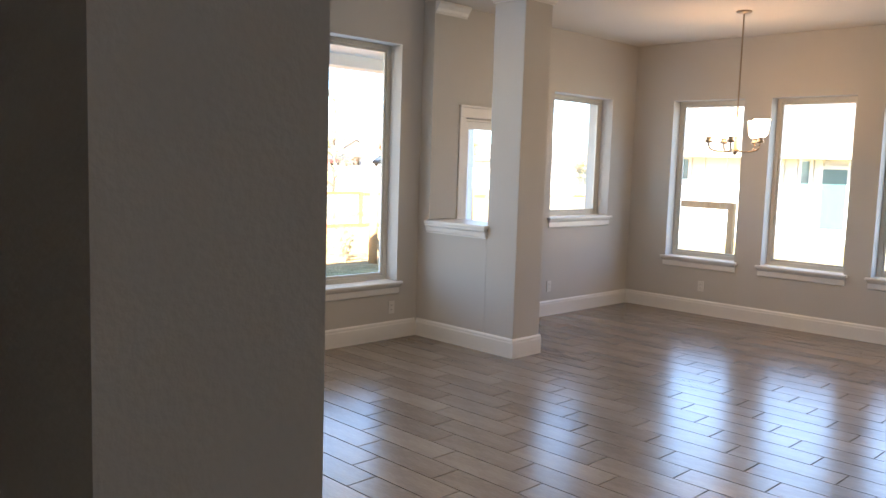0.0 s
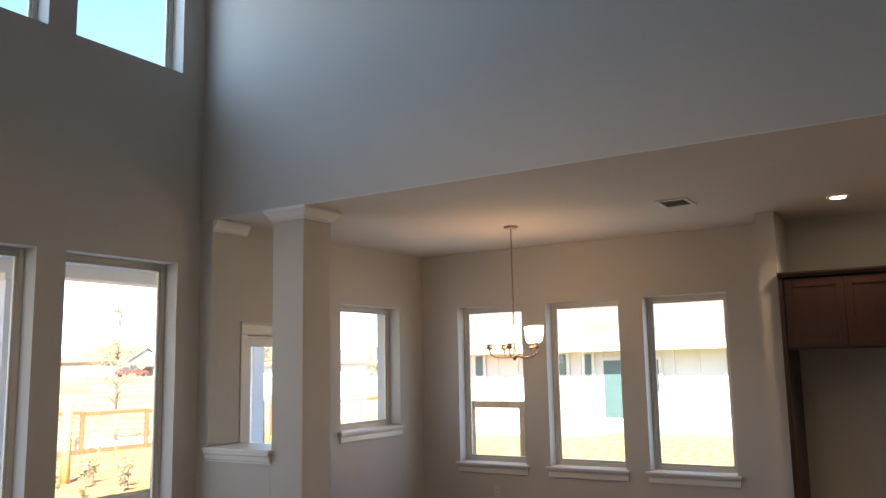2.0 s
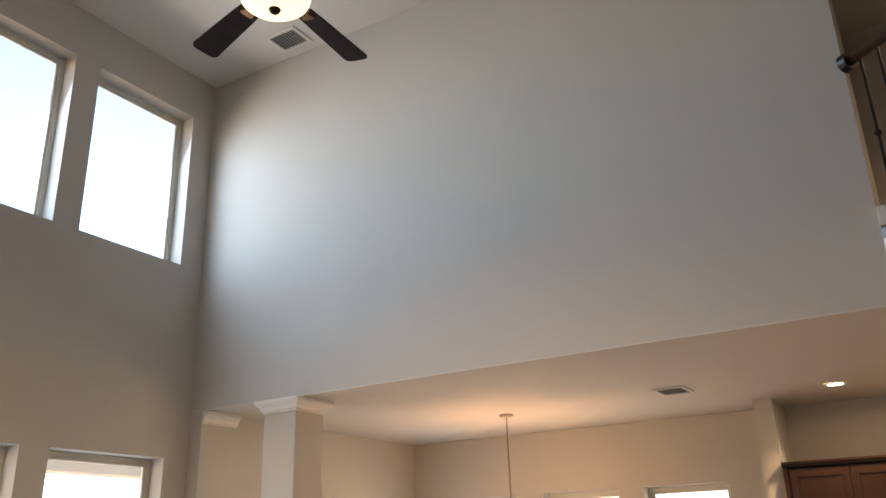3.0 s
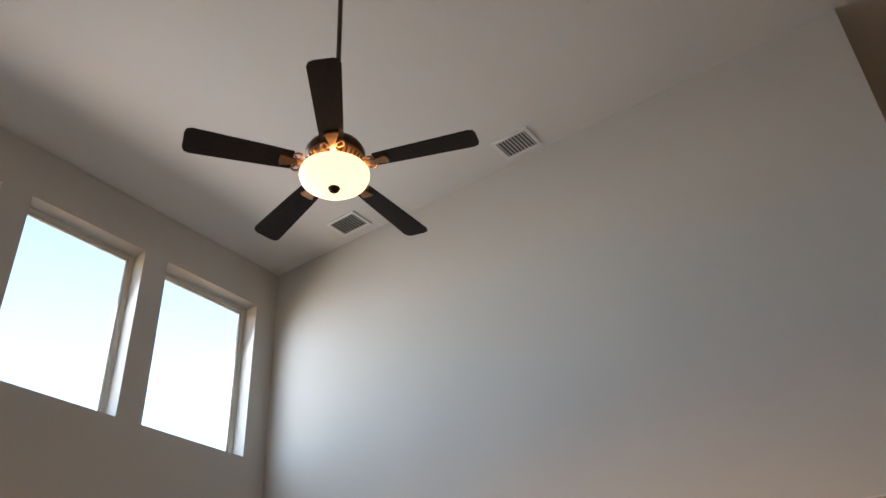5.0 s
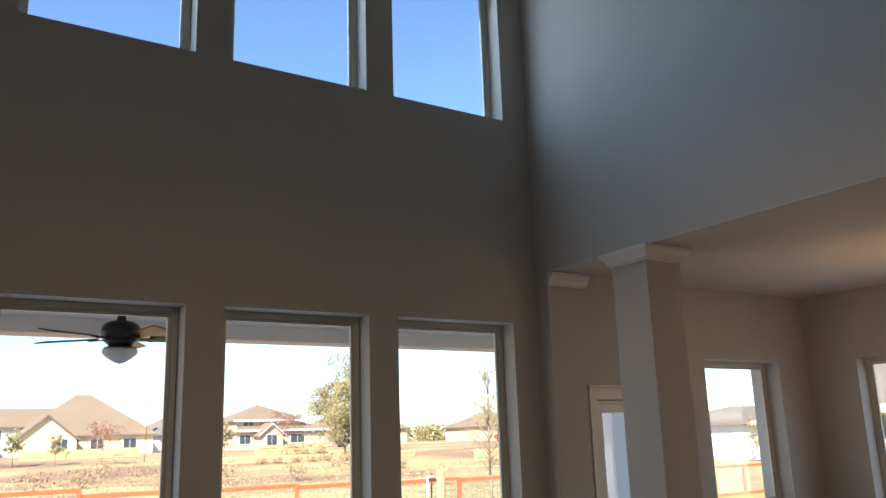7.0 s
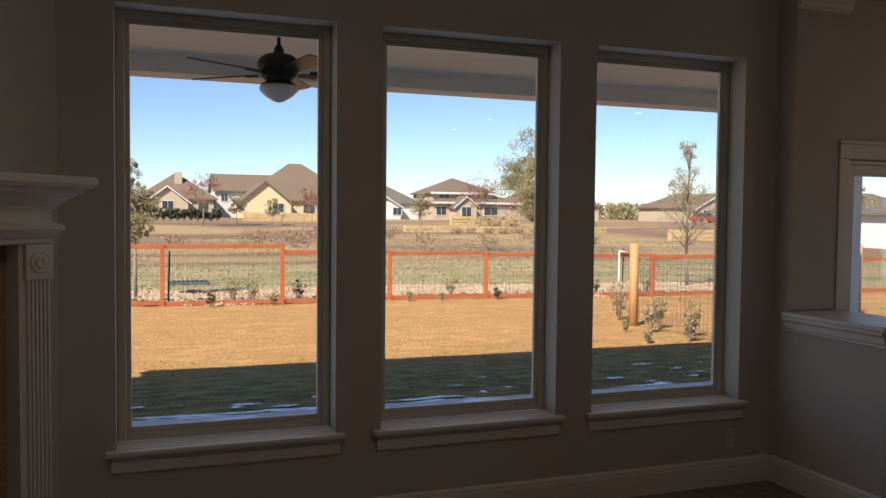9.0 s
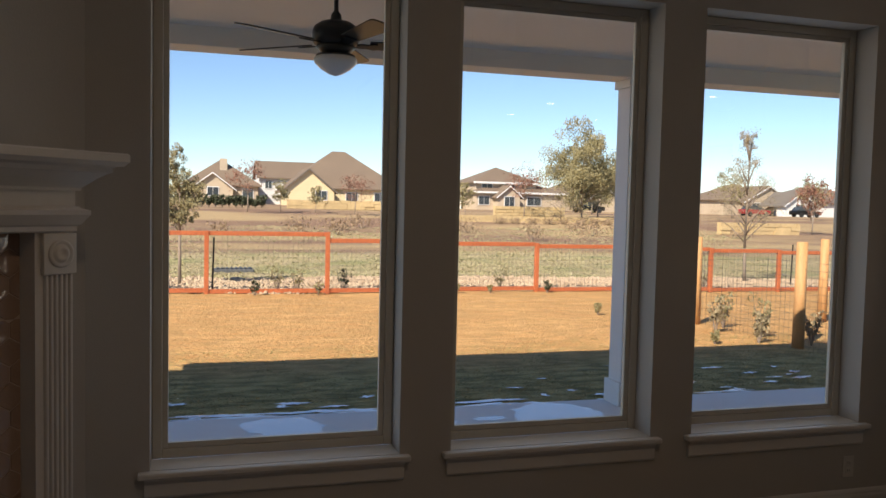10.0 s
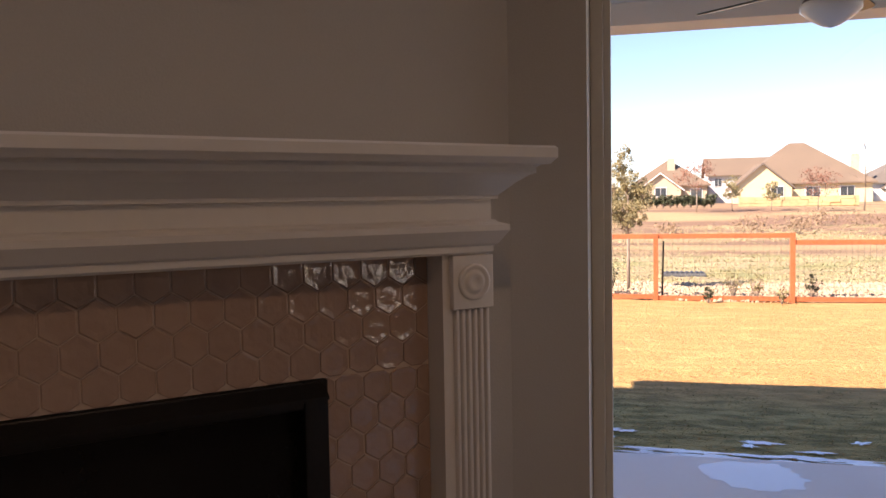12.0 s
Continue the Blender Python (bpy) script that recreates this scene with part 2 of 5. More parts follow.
def ground_material():
    m = bpy.data.materials.new("dormant_lawn_and_field")
    m.use_nodes = True
    nt = m.node_tree
    b = nt.nodes["Principled BSDF"]
    b.inputs["Roughness"].default_value, b.inputs["Specular IOR Level"].default_value = 0.9, 0.15
    geo = nt.nodes.new("ShaderNodeTexCoord")
    sep = nt.nodes.new("ShaderNodeSeparateXYZ")
    nt.links.new(geo.outputs["Object"], sep.inputs[0])

    def noise_at(scale, stretch=(1, 1, 1), detail=5):
        mp, n = nt.nodes.new("ShaderNodeMapping"), nt.nodes.new("ShaderNodeTexNoise")
        mp.inputs["Scale"].default_value = stretch
        n.inputs["Scale"].default_value, n.inputs["Detail"].default_value = scale, detail
        nt.links.new(geo.outputs["Object"], mp.inputs[0]), nt.links.new(mp.outputs[0], n.inputs[0])
        return n.outputs[0]

    def blend(fac, a, c):
        mx = nt.nodes.new("ShaderNodeMix")
        mx.data_type = "RGBA"
        nt.links.new(fac, mx.inputs["Factor"])
        for sock, v in (("A", a), ("B", c)):
            if isinstance(v, tuple):
                mx.inputs[sock].default_value = (*v, 1)
            else:
                nt.links.new(v, mx.inputs[sock])
        return mx.outputs["Result"]

    def ramp(src, lo, hi):
        r = nt.nodes.new("ShaderNodeMapRange")
        r.inputs["From Min"].default_value, r.inputs["From Max"].default_value = lo, hi
        nt.links.new(src, r.inputs[0])
        return r.outputs[0]

    streak = noise_at(1.7, (0.6, 1.5, 1))
    fine = noise_at(24, (0.6, 1.6, 1), 3)
    big = noise_at(0.35)
    patch = noise_at(0.09, (0.6, 1.5, 1))
    lawn = blend(ramp(streak, 0.36, 0.64), (0.62, 0.285, 0.10), (0.90, 0.505, 0.21))
    mid = noise_at(4.8, (0.6, 1.5, 1), 6)
    lawn = blend(ramp(mid, 0.40, 0.58), (0.50, 0.28, 0.105), lawn)
    lawn = blend(ramp(fine, 0.30, 0.72), (0.52, 0.32, 0.135), lawn)
    # greener lawn near the house, with the house's shade put into its colour
    near_green_shaded = blend(ramp(mid, 0.40, 0.58), (0.25, 0.215, 0.085), (0.50, 0.40, 0.17))
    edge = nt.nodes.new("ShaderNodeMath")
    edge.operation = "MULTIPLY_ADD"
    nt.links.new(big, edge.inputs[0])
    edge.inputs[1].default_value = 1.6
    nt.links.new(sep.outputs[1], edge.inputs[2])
    lawn = blend(ramp(edge.outputs[0], 5.7, 7.2), near_green_shaded, lawn)
    field = blend(ramp(streak, 0.35, 0.65), (0.40, 0.32, 0.18), (0.50, 0.41, 0.24))
    field = blend(ramp(big, 0.50, 0.66), field, (0.29, 0.29, 0.13))
    berm = blend(ramp(patch, 0.42, 0.58), (0.46, 0.33, 0.18), (0.27, 0.17, 0.115))
    edge2 = nt.nodes.new("ShaderNodeMath")
    edge2.operation = "MULTIPLY_ADD"
    nt.links.new(patch, edge2.inputs[0])
    edge2.inputs[1].default_value = 14.0
    nt.links.new(sep.outputs[1], edge2.inputs[2])
    col = blend(ramp(sep.outputs[1], 13.7, 14.3), lawn, field)
    col = blend(ramp(edge2.outputs[0], 33.0, 37.0), col, berm)
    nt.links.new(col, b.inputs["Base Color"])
    bp = nt.nodes.new("ShaderNodeBump")
    bp.inputs["Strength"].default_value, bp.inputs["Distance"].default_value = 1.0, 0.08
    nt.links.new(fine, bp.inputs["Height"])
    nt.links.new(bp.outputs[0], b.inputs["Normal"])
    return m


GROUND = ground_material()

# ---- building helpers ----


def world_of(ob):
    return (world_of(ob.parent) if ob.parent else Matrix.Identity(4)) @ ob.matrix_basis


def mesh_of(name, bm, mat, smooth=False):
    me = bpy.data.meshes.new(name)
    bm.normal_update()
    bm.to_mesh(me)
    bm.free()
    me.materials.append(mat)
    if smooth:
        for p in me.polygons:
            p.use_smooth = True
    return me


def part(name, bm, mat, parent=None, label="", smooth=False):
    """A bmesh given in world metres becomes one object, under parent if there is one."""
    if parent:
        bm.transform(world_of(parent).inverted())
    ob = new(name, mesh_of(name, bm, mat, smooth))
    ob.parent = parent
    return tagged(ob, label) if label else ob


def thing(name, place, label, category, group="", kind="", turn=0.0):
    ob = new(name)
    ob.empty_display_size = 0.1
    ob.matrix_basis = pose(*place, 0, 0, turn)
    return tagged(ob, label, category, group, kind)


def box(bm, x0, x1, y0, y1, z0, z1, bevel=0.0):
    x0, x1, y0, y1, z0, z1 = min(x0, x1), max(x0, x1), min(y0, y1), max(y0, y1), min(z0, z1), max(z0, z1)
    vs = bmesh.ops.create_cube(bm, size=1, matrix=Matrix.Translation(((x0 + x1) / 2, (y0 + y1) / 2, (z0 + z1) / 2)) @ Matrix.Diagonal((x1 - x0, y1 - y0, z1 - z0, 1)))["verts"]
    if bevel:
        es = list({e for v in vs for e in v.link_edges})
        bmesh.ops.bevel(bm, geom=es, offset=bevel, segments=2, affect="EDGES", profile=0.5)
    return bm


def bx(*a, bevel=0.0):
    return box(bmesh.new(), *a, bevel=bevel)


def tube(bm, a, b, r0, r1=None, seg=10):
    a, b = Vector(a), Vector(b)
    d = b - a
    m = Matrix.Translation((a + b) / 2) @ d.to_track_quat("Z", "Y").to_matrix().to_4x4()
    bmesh.ops.create_cone(bm, cap_ends=True, segments=seg, radius1=r0, radius2=r0 if r1 is None else r1, depth=d.length, matrix=m)
    return bm


def lathe(bm, profile, cx, cy, seg=24):
    """Turn a profile of (radius, height) about the upright through cx, cy."""
    rings = []
    for r, z in profile:
        rings.append([bm.verts.new((cx + max(r, 1e-4) * math.cos(2 * math.pi * k / seg), cy + max(r, 1e-4) * math.sin(2 * math.pi * k / seg), z)) for k in range(seg)])
    for a, b in zip(rings, rings[1:]):
        for k in range(seg):
            bm.faces.new((a[k], a[(k + 1) % seg], b[(k + 1) % seg], b[k]))
    bmesh.ops.recalc_face_normals(bm, faces=bm.faces)
    return bm


def prism(bm, outline, axis, a, b):
    """Extrude an outline of (u, v) along an axis: x takes (y, z), y takes (x, z), z takes (x, y)."""
    def at(u, v, w):
        return {"x": (w, u, v), "y": (u, w, v), "z": (u, v, w)}[axis]
    lo, hi = [bm.verts.new(at(u, v, a)) for u, v in outline], [bm.verts.new(at(u, v, b)) for u, v in outline]
    bm.faces.new(lo), bm.faces.new(hi[::-1])
    n = len(outline)
    for k in range(n):
        bm.faces.new((lo[k], hi[k], hi[(k + 1) % n], lo[(k + 1) % n]))
    bmesh.ops.recalc_face_normals(bm, faces=bm.faces)
    return bm


def wall(name, axis, w0, w1, u0, u1, z0, z1, holes=(), mat=None, label="plain greige painted wall"):
    """A wall that runs along an axis from u0 to u1 and is w0 to w1 thick, with holes (u0, u1, z0, z1)."""
    bm = bmesh.new()
    us = sorted({u0, u1, *[h[0] for h in holes], *[h[1] for h in holes]})
    for a, b in zip(us, us[1:]):
        cuts = sorted((h[2], h[3]) for h in holes if h[0] < b - 1e-6 and h[1] > a + 1e-6)
        z = z0
        for lo, hi in [*cuts, (z1, z1)]:
            if lo - z > 1e-4:
                box(bm, *((a, b, w0, w1) if axis == "x" else (w0, w1, a, b)), z, lo)
            z = hi
    bmesh.ops.remove_doubles(bm, verts=bm.verts, dist=0.0005)
    return tagged(part(name, bm, mat or WALL), label, "wall", kind="structure")


def moulding(bm, profile, axis, a, b, wall_at, sign):
    """A strip whose profile is (out, height), laid along an axis on a wall face; sign is the way out."""
    return prism(bm, [(wall_at + sign * o, z) for o, z in profile], axis, a, b)


BASE = [(0.0005, 0), (0.016, 0), (0.016, 0.125), (0.012, 0.138), (0.012, 0.148), (0.007, 0.158), (0.0005, 0.165)]


def baseboard(axis, a, b, wall_at, sign):
    return tagged(part("baseboard", moulding(bmesh.new(), BASE, axis, a, b, wall_at, sign), TRIM), "white painted tall baseboard along the wall", "baseboard", kind="structure")

# ---- structure ----
CZ, DZ = 6.30, 3.05            # ceilings of the two-storey room and of the dining nook
DX, DY = 3.357, -0.126         # faces of the nook's two window walls
LX, BY = -5.95, -9.2           # side wall and back wall of the living room
TH = 0.20
LIV = [(-3.865, -2.804), (-2.562, -1.527), (-1.293, -0.251)]
LIVZ, UPZ = (0.502, 2.645), (4.343, 5.85)
DIN = [(-1.475, -0.633), (-2.618, -1.77), (-3.725, -2.872)]
DINZ = (0.607, 2.40)
NSW, NSWZ = (1.80, 2.883), (1.045, 2.40)
DOOR = (0.45, 1.36)            # patio door's opening in the nook

wall("wall_north", "x", 0.0, TH, LX, 0.0, -0.25, CZ + 0.3,
     [(a, b, *LIVZ) for a, b in LIV] + [(a, b, *UPZ) for a, b in LIV], label="tall greige wall with two rows of windows")
wall("wall_north_nook", "x", DY, TH, 0.0, DX, -0.25, DZ - 0.001, [(*NSW, *NSWZ), (*DOOR, -0.01, 2.04)], label="greige nook wall with a window and a patio door")
wall("wall_east_nook", "y", DX, DX + TH, BY, TH, -0.25, DZ - 0.001, [(a, b, *DINZ) for a, b in DIN], label="greige nook wall with three windows")
wall("wall_header", "y", 0.0, 0.20, -5.5, 0.0, DZ + 0.01, CZ + 0.3, label="plain greige upper wall over the open nook")
wall("wall_west", "y", LX - TH, LX, BY, 0.0, -0.25, CZ + 0.3)
wall("wall_south", "x", BY - TH, BY, LX, DX + TH, -0.25, CZ + 0.3)
wall("wall_loft_back", "y", 2.6, 2.8, BY, -5.5, 3.46, CZ + 0.3, label="greige wall at the back of the upstairs loft")
wall("wall_loft_side", "x", -5.5, -5.4, 0.20, 2.8, 3.46, CZ + 0.3, label="greige side wall of the upstairs loft")
# wall end beside which the walk begins, and its return to the side wall
wall("wall_hall_stub", "y", -4.992, -4.845, -5.119, -4.0, 0.0, CZ, label="greige end of the hall wall")
wall("wall_hall_return", "x", -4.0, -3.87, LX, -4.797, 0.0, CZ)
# wing wall by the refrigerator bay
wall("wall_wing", "x", -4.32, -4.16, 2.75, DX, 0.0, DZ, label="short greige wing wall beside the refrigerator bay")

bm = bx(LX - TH, DX + TH, BY - TH, TH, CZ, CZ + 0.25)
tagged(part("ceiling", bm, CEIL), "flat pale ceiling of the two-storey living room", "ceiling", kind="structure")
bm = bx(0.20, DX + TH, BY, TH, DZ, DZ + 0.38)
box(bm, 0.0005, 0.20, -5.5, -0.0005, DZ, DZ + 0.0095)
tagged(part("ceiling_nook", bm, CEIL), "flat pale ceiling of the dining nook", "ceiling", kind="structure")

# corner fireplace wall, 45 degrees across the corner
FA = Vector((-4.11, 0.0, 0.0))
FIRE = Matrix.Translation(FA) @ Matrix(((-math.sqrt(0.5), math.sqrt(0.5), 0, 0), (-math.sqrt(0.5), -math.sqrt(0.5), 0, 0), (0, 0, 1, 0), (0, 0, 0, 1)))
# local x: along the wall away from the windows, local y: out into the room
bm = bx(0.0, 2.6, -0.12, 0.0, 0, CZ)
bm.transform(FIRE)
tagged(part("wall_fireplace", bm, WALL), "greige wall set diagonally across the corner", "wall", kind="structure")

# half wall, column and caps
bm = bx(0.0, 0.344, -0.864, DY, 0.0, 0.985)
tagged(part("half_wall", bm, WALL), "greige half wall between living room and nook", "half wall", kind="structure")
col = thing("column", (0.172, -1.031, 0), "square greige drywall column with white crown cap", "column", kind="structure")
part("shaft", bx(0.0, 0.344, -1.198, -0.864, 0.0, DZ, bevel=0.006), WALL, col)
bm = bmesh.new()
CAP = [(0.002, 2.94), (0.012, 2.94), (0.012, 2.955), (0.022, 2.962), (0.03, 2.985), (0.055, 3.012), (0.062, 3.02), (0.062, 3.044), (0.002, 3.044)]


def ring(bm, x0, x1, y0, y1, profile):
    """A moulding that runs round a rectangular post."""
    loops = []
    for o, z in profile:
        loops.append([bm.verts.new(p) for p in ((x0 - o, y0 - o, z), (x1 + o, y0 - o, z), (x1 + o, y1 + o, z), (x0 - o, y1 + o, z))])
    for a, b in zip(loops, loops[1:]):
        for k in range(4):
            bm.faces.new((a[k], a[(k + 1) % 4], b[(k + 1) % 4], b[k]))
    bmesh.ops.recalc_face_normals(bm, faces=bm.faces)
    return bm


part("crown_cap", ring(bm, 0.0, 0.344, -1.198, -0.864, CAP), TRIM, col, "white crown moulding cap")
pil = thing("pilaster", (0.172, -0.13, 0), "shallow greige pilaster with white cap on the nook wall", "pilaster", kind="structure")
part("shaft", bx(0.0, 0.344, -0.145, DY - 0.001, 1.10, DZ), WALL, pil)
part("crown_cap", moulding(bmesh.new(), CAP, "x", -0.0, 0.405, -0.145, -1), TRIM, pil, "white crown moulding cap")
ledge = thing("ledge", (0.17, -0.5, 0.98), "white moulded ledge on top of the half wall", "ledge", kind="structure")
part("cap_board", bx(-0.055, 0.40, -0.885, DY - 0.002, 1.062, 1.092, bevel=0.008), TRIM, ledge)
LEDGE = [(0.0005, 0.975), (0.012, 0.975), (0.012, 0.985), (0.022, 0.995), (0.028, 1.03), (0.042, 1.045), (0.042, 1.0615), (0.0005, 1.0615)]
part("bed_moulding", moulding(bmesh.new(), LEDGE, "y", -0.8635, DY - 0.002, 0.0, -1), TRIM, ledge)
part("bed_moulding", moulding(bmesh.new(), LEDGE, "y", -0.8635, DY - 0.002, 0.344, 1), TRIM, ledge)

# loft edge
LD = Vector((-0.62, -0.785, 0))
P0, P1 = Vector((0.0, -5.5, 0)), Vector((0, -5.5, 0)) + LD * 2.0
bm = bmesh.new()
prism(bm, [(P0.x, P0.y), (P1.x, P1.y), (P1.x, BY), (2.6, BY), (2.6, -5.5)], "z", DZ + 0.39, DZ + 0.45)
tagged(part("loft_floor", bm, DARKWOOD), "dark-edged upstairs loft floor", "floor", kind="structure")
bm = bmesh.new()
prism(bm, [(P0.x, P0.y), (P1.x, P1.y), (P1.x + 0.06, P1.y), (P0.x + 0.06, P0.y - 0.02)], "z", DZ + 0.001, DZ + 0.388)
tagged(part("loft_fascia", bm, TRIM), "white painted fascia under the loft edge", "trim", kind="structure")
bm = bx(P1.x, 0.2, BY, P1.y, DZ + 0.001, DZ + 0.385)
prism(bm, [(P0.x + 0.07, P0.y - 0.02), (P1.x + 0.07, P1.y - 0.001), (0.2, P1.y - 0.001), (0.2, P0.y - 0.02)], "z", DZ + 0.001, DZ + 0.385)
tagged(part("ceiling_under_loft", bm, CEIL), "pale ceiling under the loft", "ceiling", kind="structure")
rail = thing("loft_railing", (P0.x, P0.y, DZ + 0.45), "dark iron baluster railing with a round handrail at the loft", "railing")
q0, q1 = P0 + LD * 0.06, P1
part("handrail", tube(bmesh.new(), (q0.x, q0.y, 4.58), (q1.x, q1.y, 4.58), 0.032, seg=14), DARKWOOD, rail, "dark round wooden handrail", True)
part("wall_rosette", tube(bmesh.new(), (P0.x + LD.x * 0.005, P0.y + LD.y * 0.005, 4.58), (q0.x, q0.y, 4.58), 0.06, seg=16), BLACK, rail)
for k in range(1, 16):
    p = P0 + LD * (0.125 * k)
    bal = part("baluster", tube(bmesh.new(), (p.x, p.y, 3.50), (p.x, p.y, 4.56), 0.009, seg=6), BLACK, rail)
    if k % 2:
        bm = bmesh.new()
        bmesh.ops.create_uvsphere(bm, u_segments=8, v_segments=6, radius=0.022, matrix=Matrix.Translation((p.x, p.y, 4.05)))
        part("knuckle", bm, BLACK, bal)
bm = bx(-0.05, 0.0, -5.55, -5.501, 3.503, 3.62, bevel=0.004)
tagged(part("skirt_block", bm, TRIM), "white painted skirt block at the loft edge", "trim", kind="structure")

# baseboards
baseboard("x", -4.09, -0.016, 0.0, -1)
baseboard("y", -1.198, -0.016, 0.0, -1)
baseboard("x", -0.016, 0.360, -1.198, -1)
baseboard("y", -1.198, DY - 0.016, 0.344, 1)
baseboard("x", 1.36 + 0.09, DX - 0.016, DY, -1)
baseboard("y", -4.16, DY, DX, -1)
baseboard("x", 2.75, DX - 0.016, -4.16, 1)
baseboard("y", -4.336, -4.144, 2.75, -1)
baseboard("y", -7.0, -4.36, DX, -1)
baseboard("y", -5.055, -4.0, -4.797, 1)
baseboard("x", -4.983, -4.781, -5.055, -1)
for a, b in ((0.02, 0.29), (2.19, 2.58)):
    bm = moulding(bmesh.new(), BASE, "x", a, b, 0.0, 1)
    bm.transform(FIRE)
    tagged(part("baseboard", bm, TRIM), "white painted tall baseboard along the wall", "baseboard", kind="structure")


# ---- windows ----
def window(name, axis, face, u0, u1, z0, z1, stool=True, label="fixed window in an almond vinyl frame with a white sill"):
    def b(*a, bevel=0.0):
        ua, ub, wa, wb, za, zb = a
        return bx(ua, ub, face + wa, face + wb, za, zb, bevel=bevel) if axis == "x" else bx(face + wa, face + wb, ua, ub, za, zb, bevel=bevel)
    c = ((u0 + u1) / 2, face + 0.1, z0) if axis == "x" else (face + 0.1, (u0 + u1) / 2, z0)
    w = thing(name, c, label, "window", kind="structure")
    f0, f1, t, e = 0.148, 0.1995, 0.042, 0.0006
    zb = z0 + (0.026 if stool else 0.0)
    fr = bmesh.new()
    for a in ((u0 + e, u0 + t, f0, f1, zb, z1 - e), (u1 - t, u1 - e, f0, f1, zb, z1 - e), (u0 + t, u1 - t, f0, f1, z1 - t, z1 - e), (u0 + t, u1 - t, f0, f1, zb, zb + t)):
        ua, ub, wa, wb, za, zz = a
        box(fr, *((ua, ub, face + wa, face + wb) if axis == "x" else (face + wa, face + wb, ua, ub)), za, zz, bevel=0.004)
    part("window_frame", fr, VINYL, w)
    s, s1 = t + 0.001, t + 0.025
    fr = bmesh.new()
    for a in ((u0 + s, u0 + s1, zb + s, z1 - s), (u1 - s1, u1 - s, zb + s, z1 - s), (u0 + s1, u1 - s1, z1 - s1, z1 - s), (u0 + s1, u1 - s1, zb + s, zb + s1)):
        ua, ub, za, zz = a
        box(fr, *((ua, ub, face + 0.156, face + 0.180) if axis == "x" else (face + 0.156, face + 0.180, ua, ub)), za, zz, bevel=0.003)
    part("glazing_bead", fr, VINYL, w)
    g = part("pane", b(u0 + s1 - 0.005, u1 - s1 + 0.005, 0.166, 0.170, zb + s1 - 0.005, z1 - s1 + 0.005), GLASS, w)
    g.visible_shadow = False
    if stool:
        part("window_sill", b(u0 + e, u1 - e, -0.0, 0.147, z0 + 0.001, z0 + 0.0255), TRIM, w, "white painted sill")
        part("sill_nosing", b(u0 - 0.045, u1 + 0.045, -0.048, -0.0008, z0 - 0.003, z0 + 0.0255, bevel=0.008), TRIM, w)
        prof = [(0.0005, z0 - 0.09), (0.010, z0 - 0.09), (0.016, z0 - 0.08), (0.016, z0 - 0.03), (0.028, z0 - 0.012), (0.028, z0 - 0.0035), (0.0005, z0 - 0.0035)]
        part("apron", moulding(bmesh.new(), prof, axis, u0 - 0.02, u1 + 0.02, face, -1), TRIM, w)
    return w


for k, (a, b) in enumerate(LIV):
    window("window_%d" % (k + 1), "x", 0.0, a, b, *LIVZ)
    window("window_%d" % (k + 4), "x", 0.0, a, b, *UPZ, stool=False, label="high fixed window in an almond vinyl frame")
for k, (a, b) in enumerate(DIN):
    window("window_%d" % (k + 7), "y", DX, a, b, *DINZ)
window("window_10", "x", DY, *NSW, *NSWZ)

# ---- patio door in the nook ----
door = thing("door_1", (0.9, DY, 0), "closed full-glass patio door with wide white casing", "door", kind="structure")
a, b = DOOR
part("casing", bx(a - 0.085, a - 0.002, DY - 0.020, DY - 0.001, 0.0, 2.045, bevel=0.004), TRIM, door)
part("casing", bx(b + 0.002, b + 0.085, DY - 0.020, DY - 0.001, 0.0, 2.045, bevel=0.004), TRIM, door)
bm = bx(a - 0.085, b + 0.085, DY - 0.022, DY - 0.001, 2.046, 2.135, bevel=0.003)
box(bm, a - 0.095, b + 0.095, DY - 0.034, DY - 0.001, 2.1355, 2.158, bevel=0.004)
part("head_casing", bm, TRIM, door)
bm = bmesh.new()
for q in ((a + 0.001, a + 0.02, 0.0, 2.035), (b - 0.02, b - 0.001, 0.0, 2.035), (a + 0.02, b - 0.02, 2.015, 2.035)):
    box(bm, q[0], q[1], DY + 0.002, DY + 0.16, q[2], q[3])
part("door_frame", bm, TRIM, door)
bm = bmesh.new()
for q in ((a + 0.021, a + 0.075, 0.012, 2.012), (b - 0.075, b - 0.021, 0.012, 2.012), (a + 0.075, b - 0.075, 1.94, 2.012), (a + 0.075, b - 0.075, 0.012, 0.24)):
    box(bm, q[0], q[1], DY + 0.02, DY + 0.064, q[2], q[3], bevel=0.003)
leaf = part("door_leaf", bm, TRIM, door)
g = part("pane", bx(a + 0.0755, b - 0.0755, DY + 0.04, DY + 0.044, 0.2405, 1.9395), GLASS, leaf)
g.visible_shadow = False
part("door_handle", tube(bmesh.new(), (b - 0.05, DY - 0.03, 0.98), (b - 0.16, DY - 0.03, 0.98), 0.009), NICKEL, leaf, "nickel lever handle")

# ---- fireplace surround ----
fp = thing("fireplace", FIRE @ Vector((1.238, 0.2, 0)), "white painted mantel fireplace with taupe tile surround and black firebox", "fireplace", turn=-135)


def fpart(name, bm, mat, parent=fp, label="", smooth=False):
    bm.transform(FIRE)
    return part(name, bm, mat, parent, label, smooth)


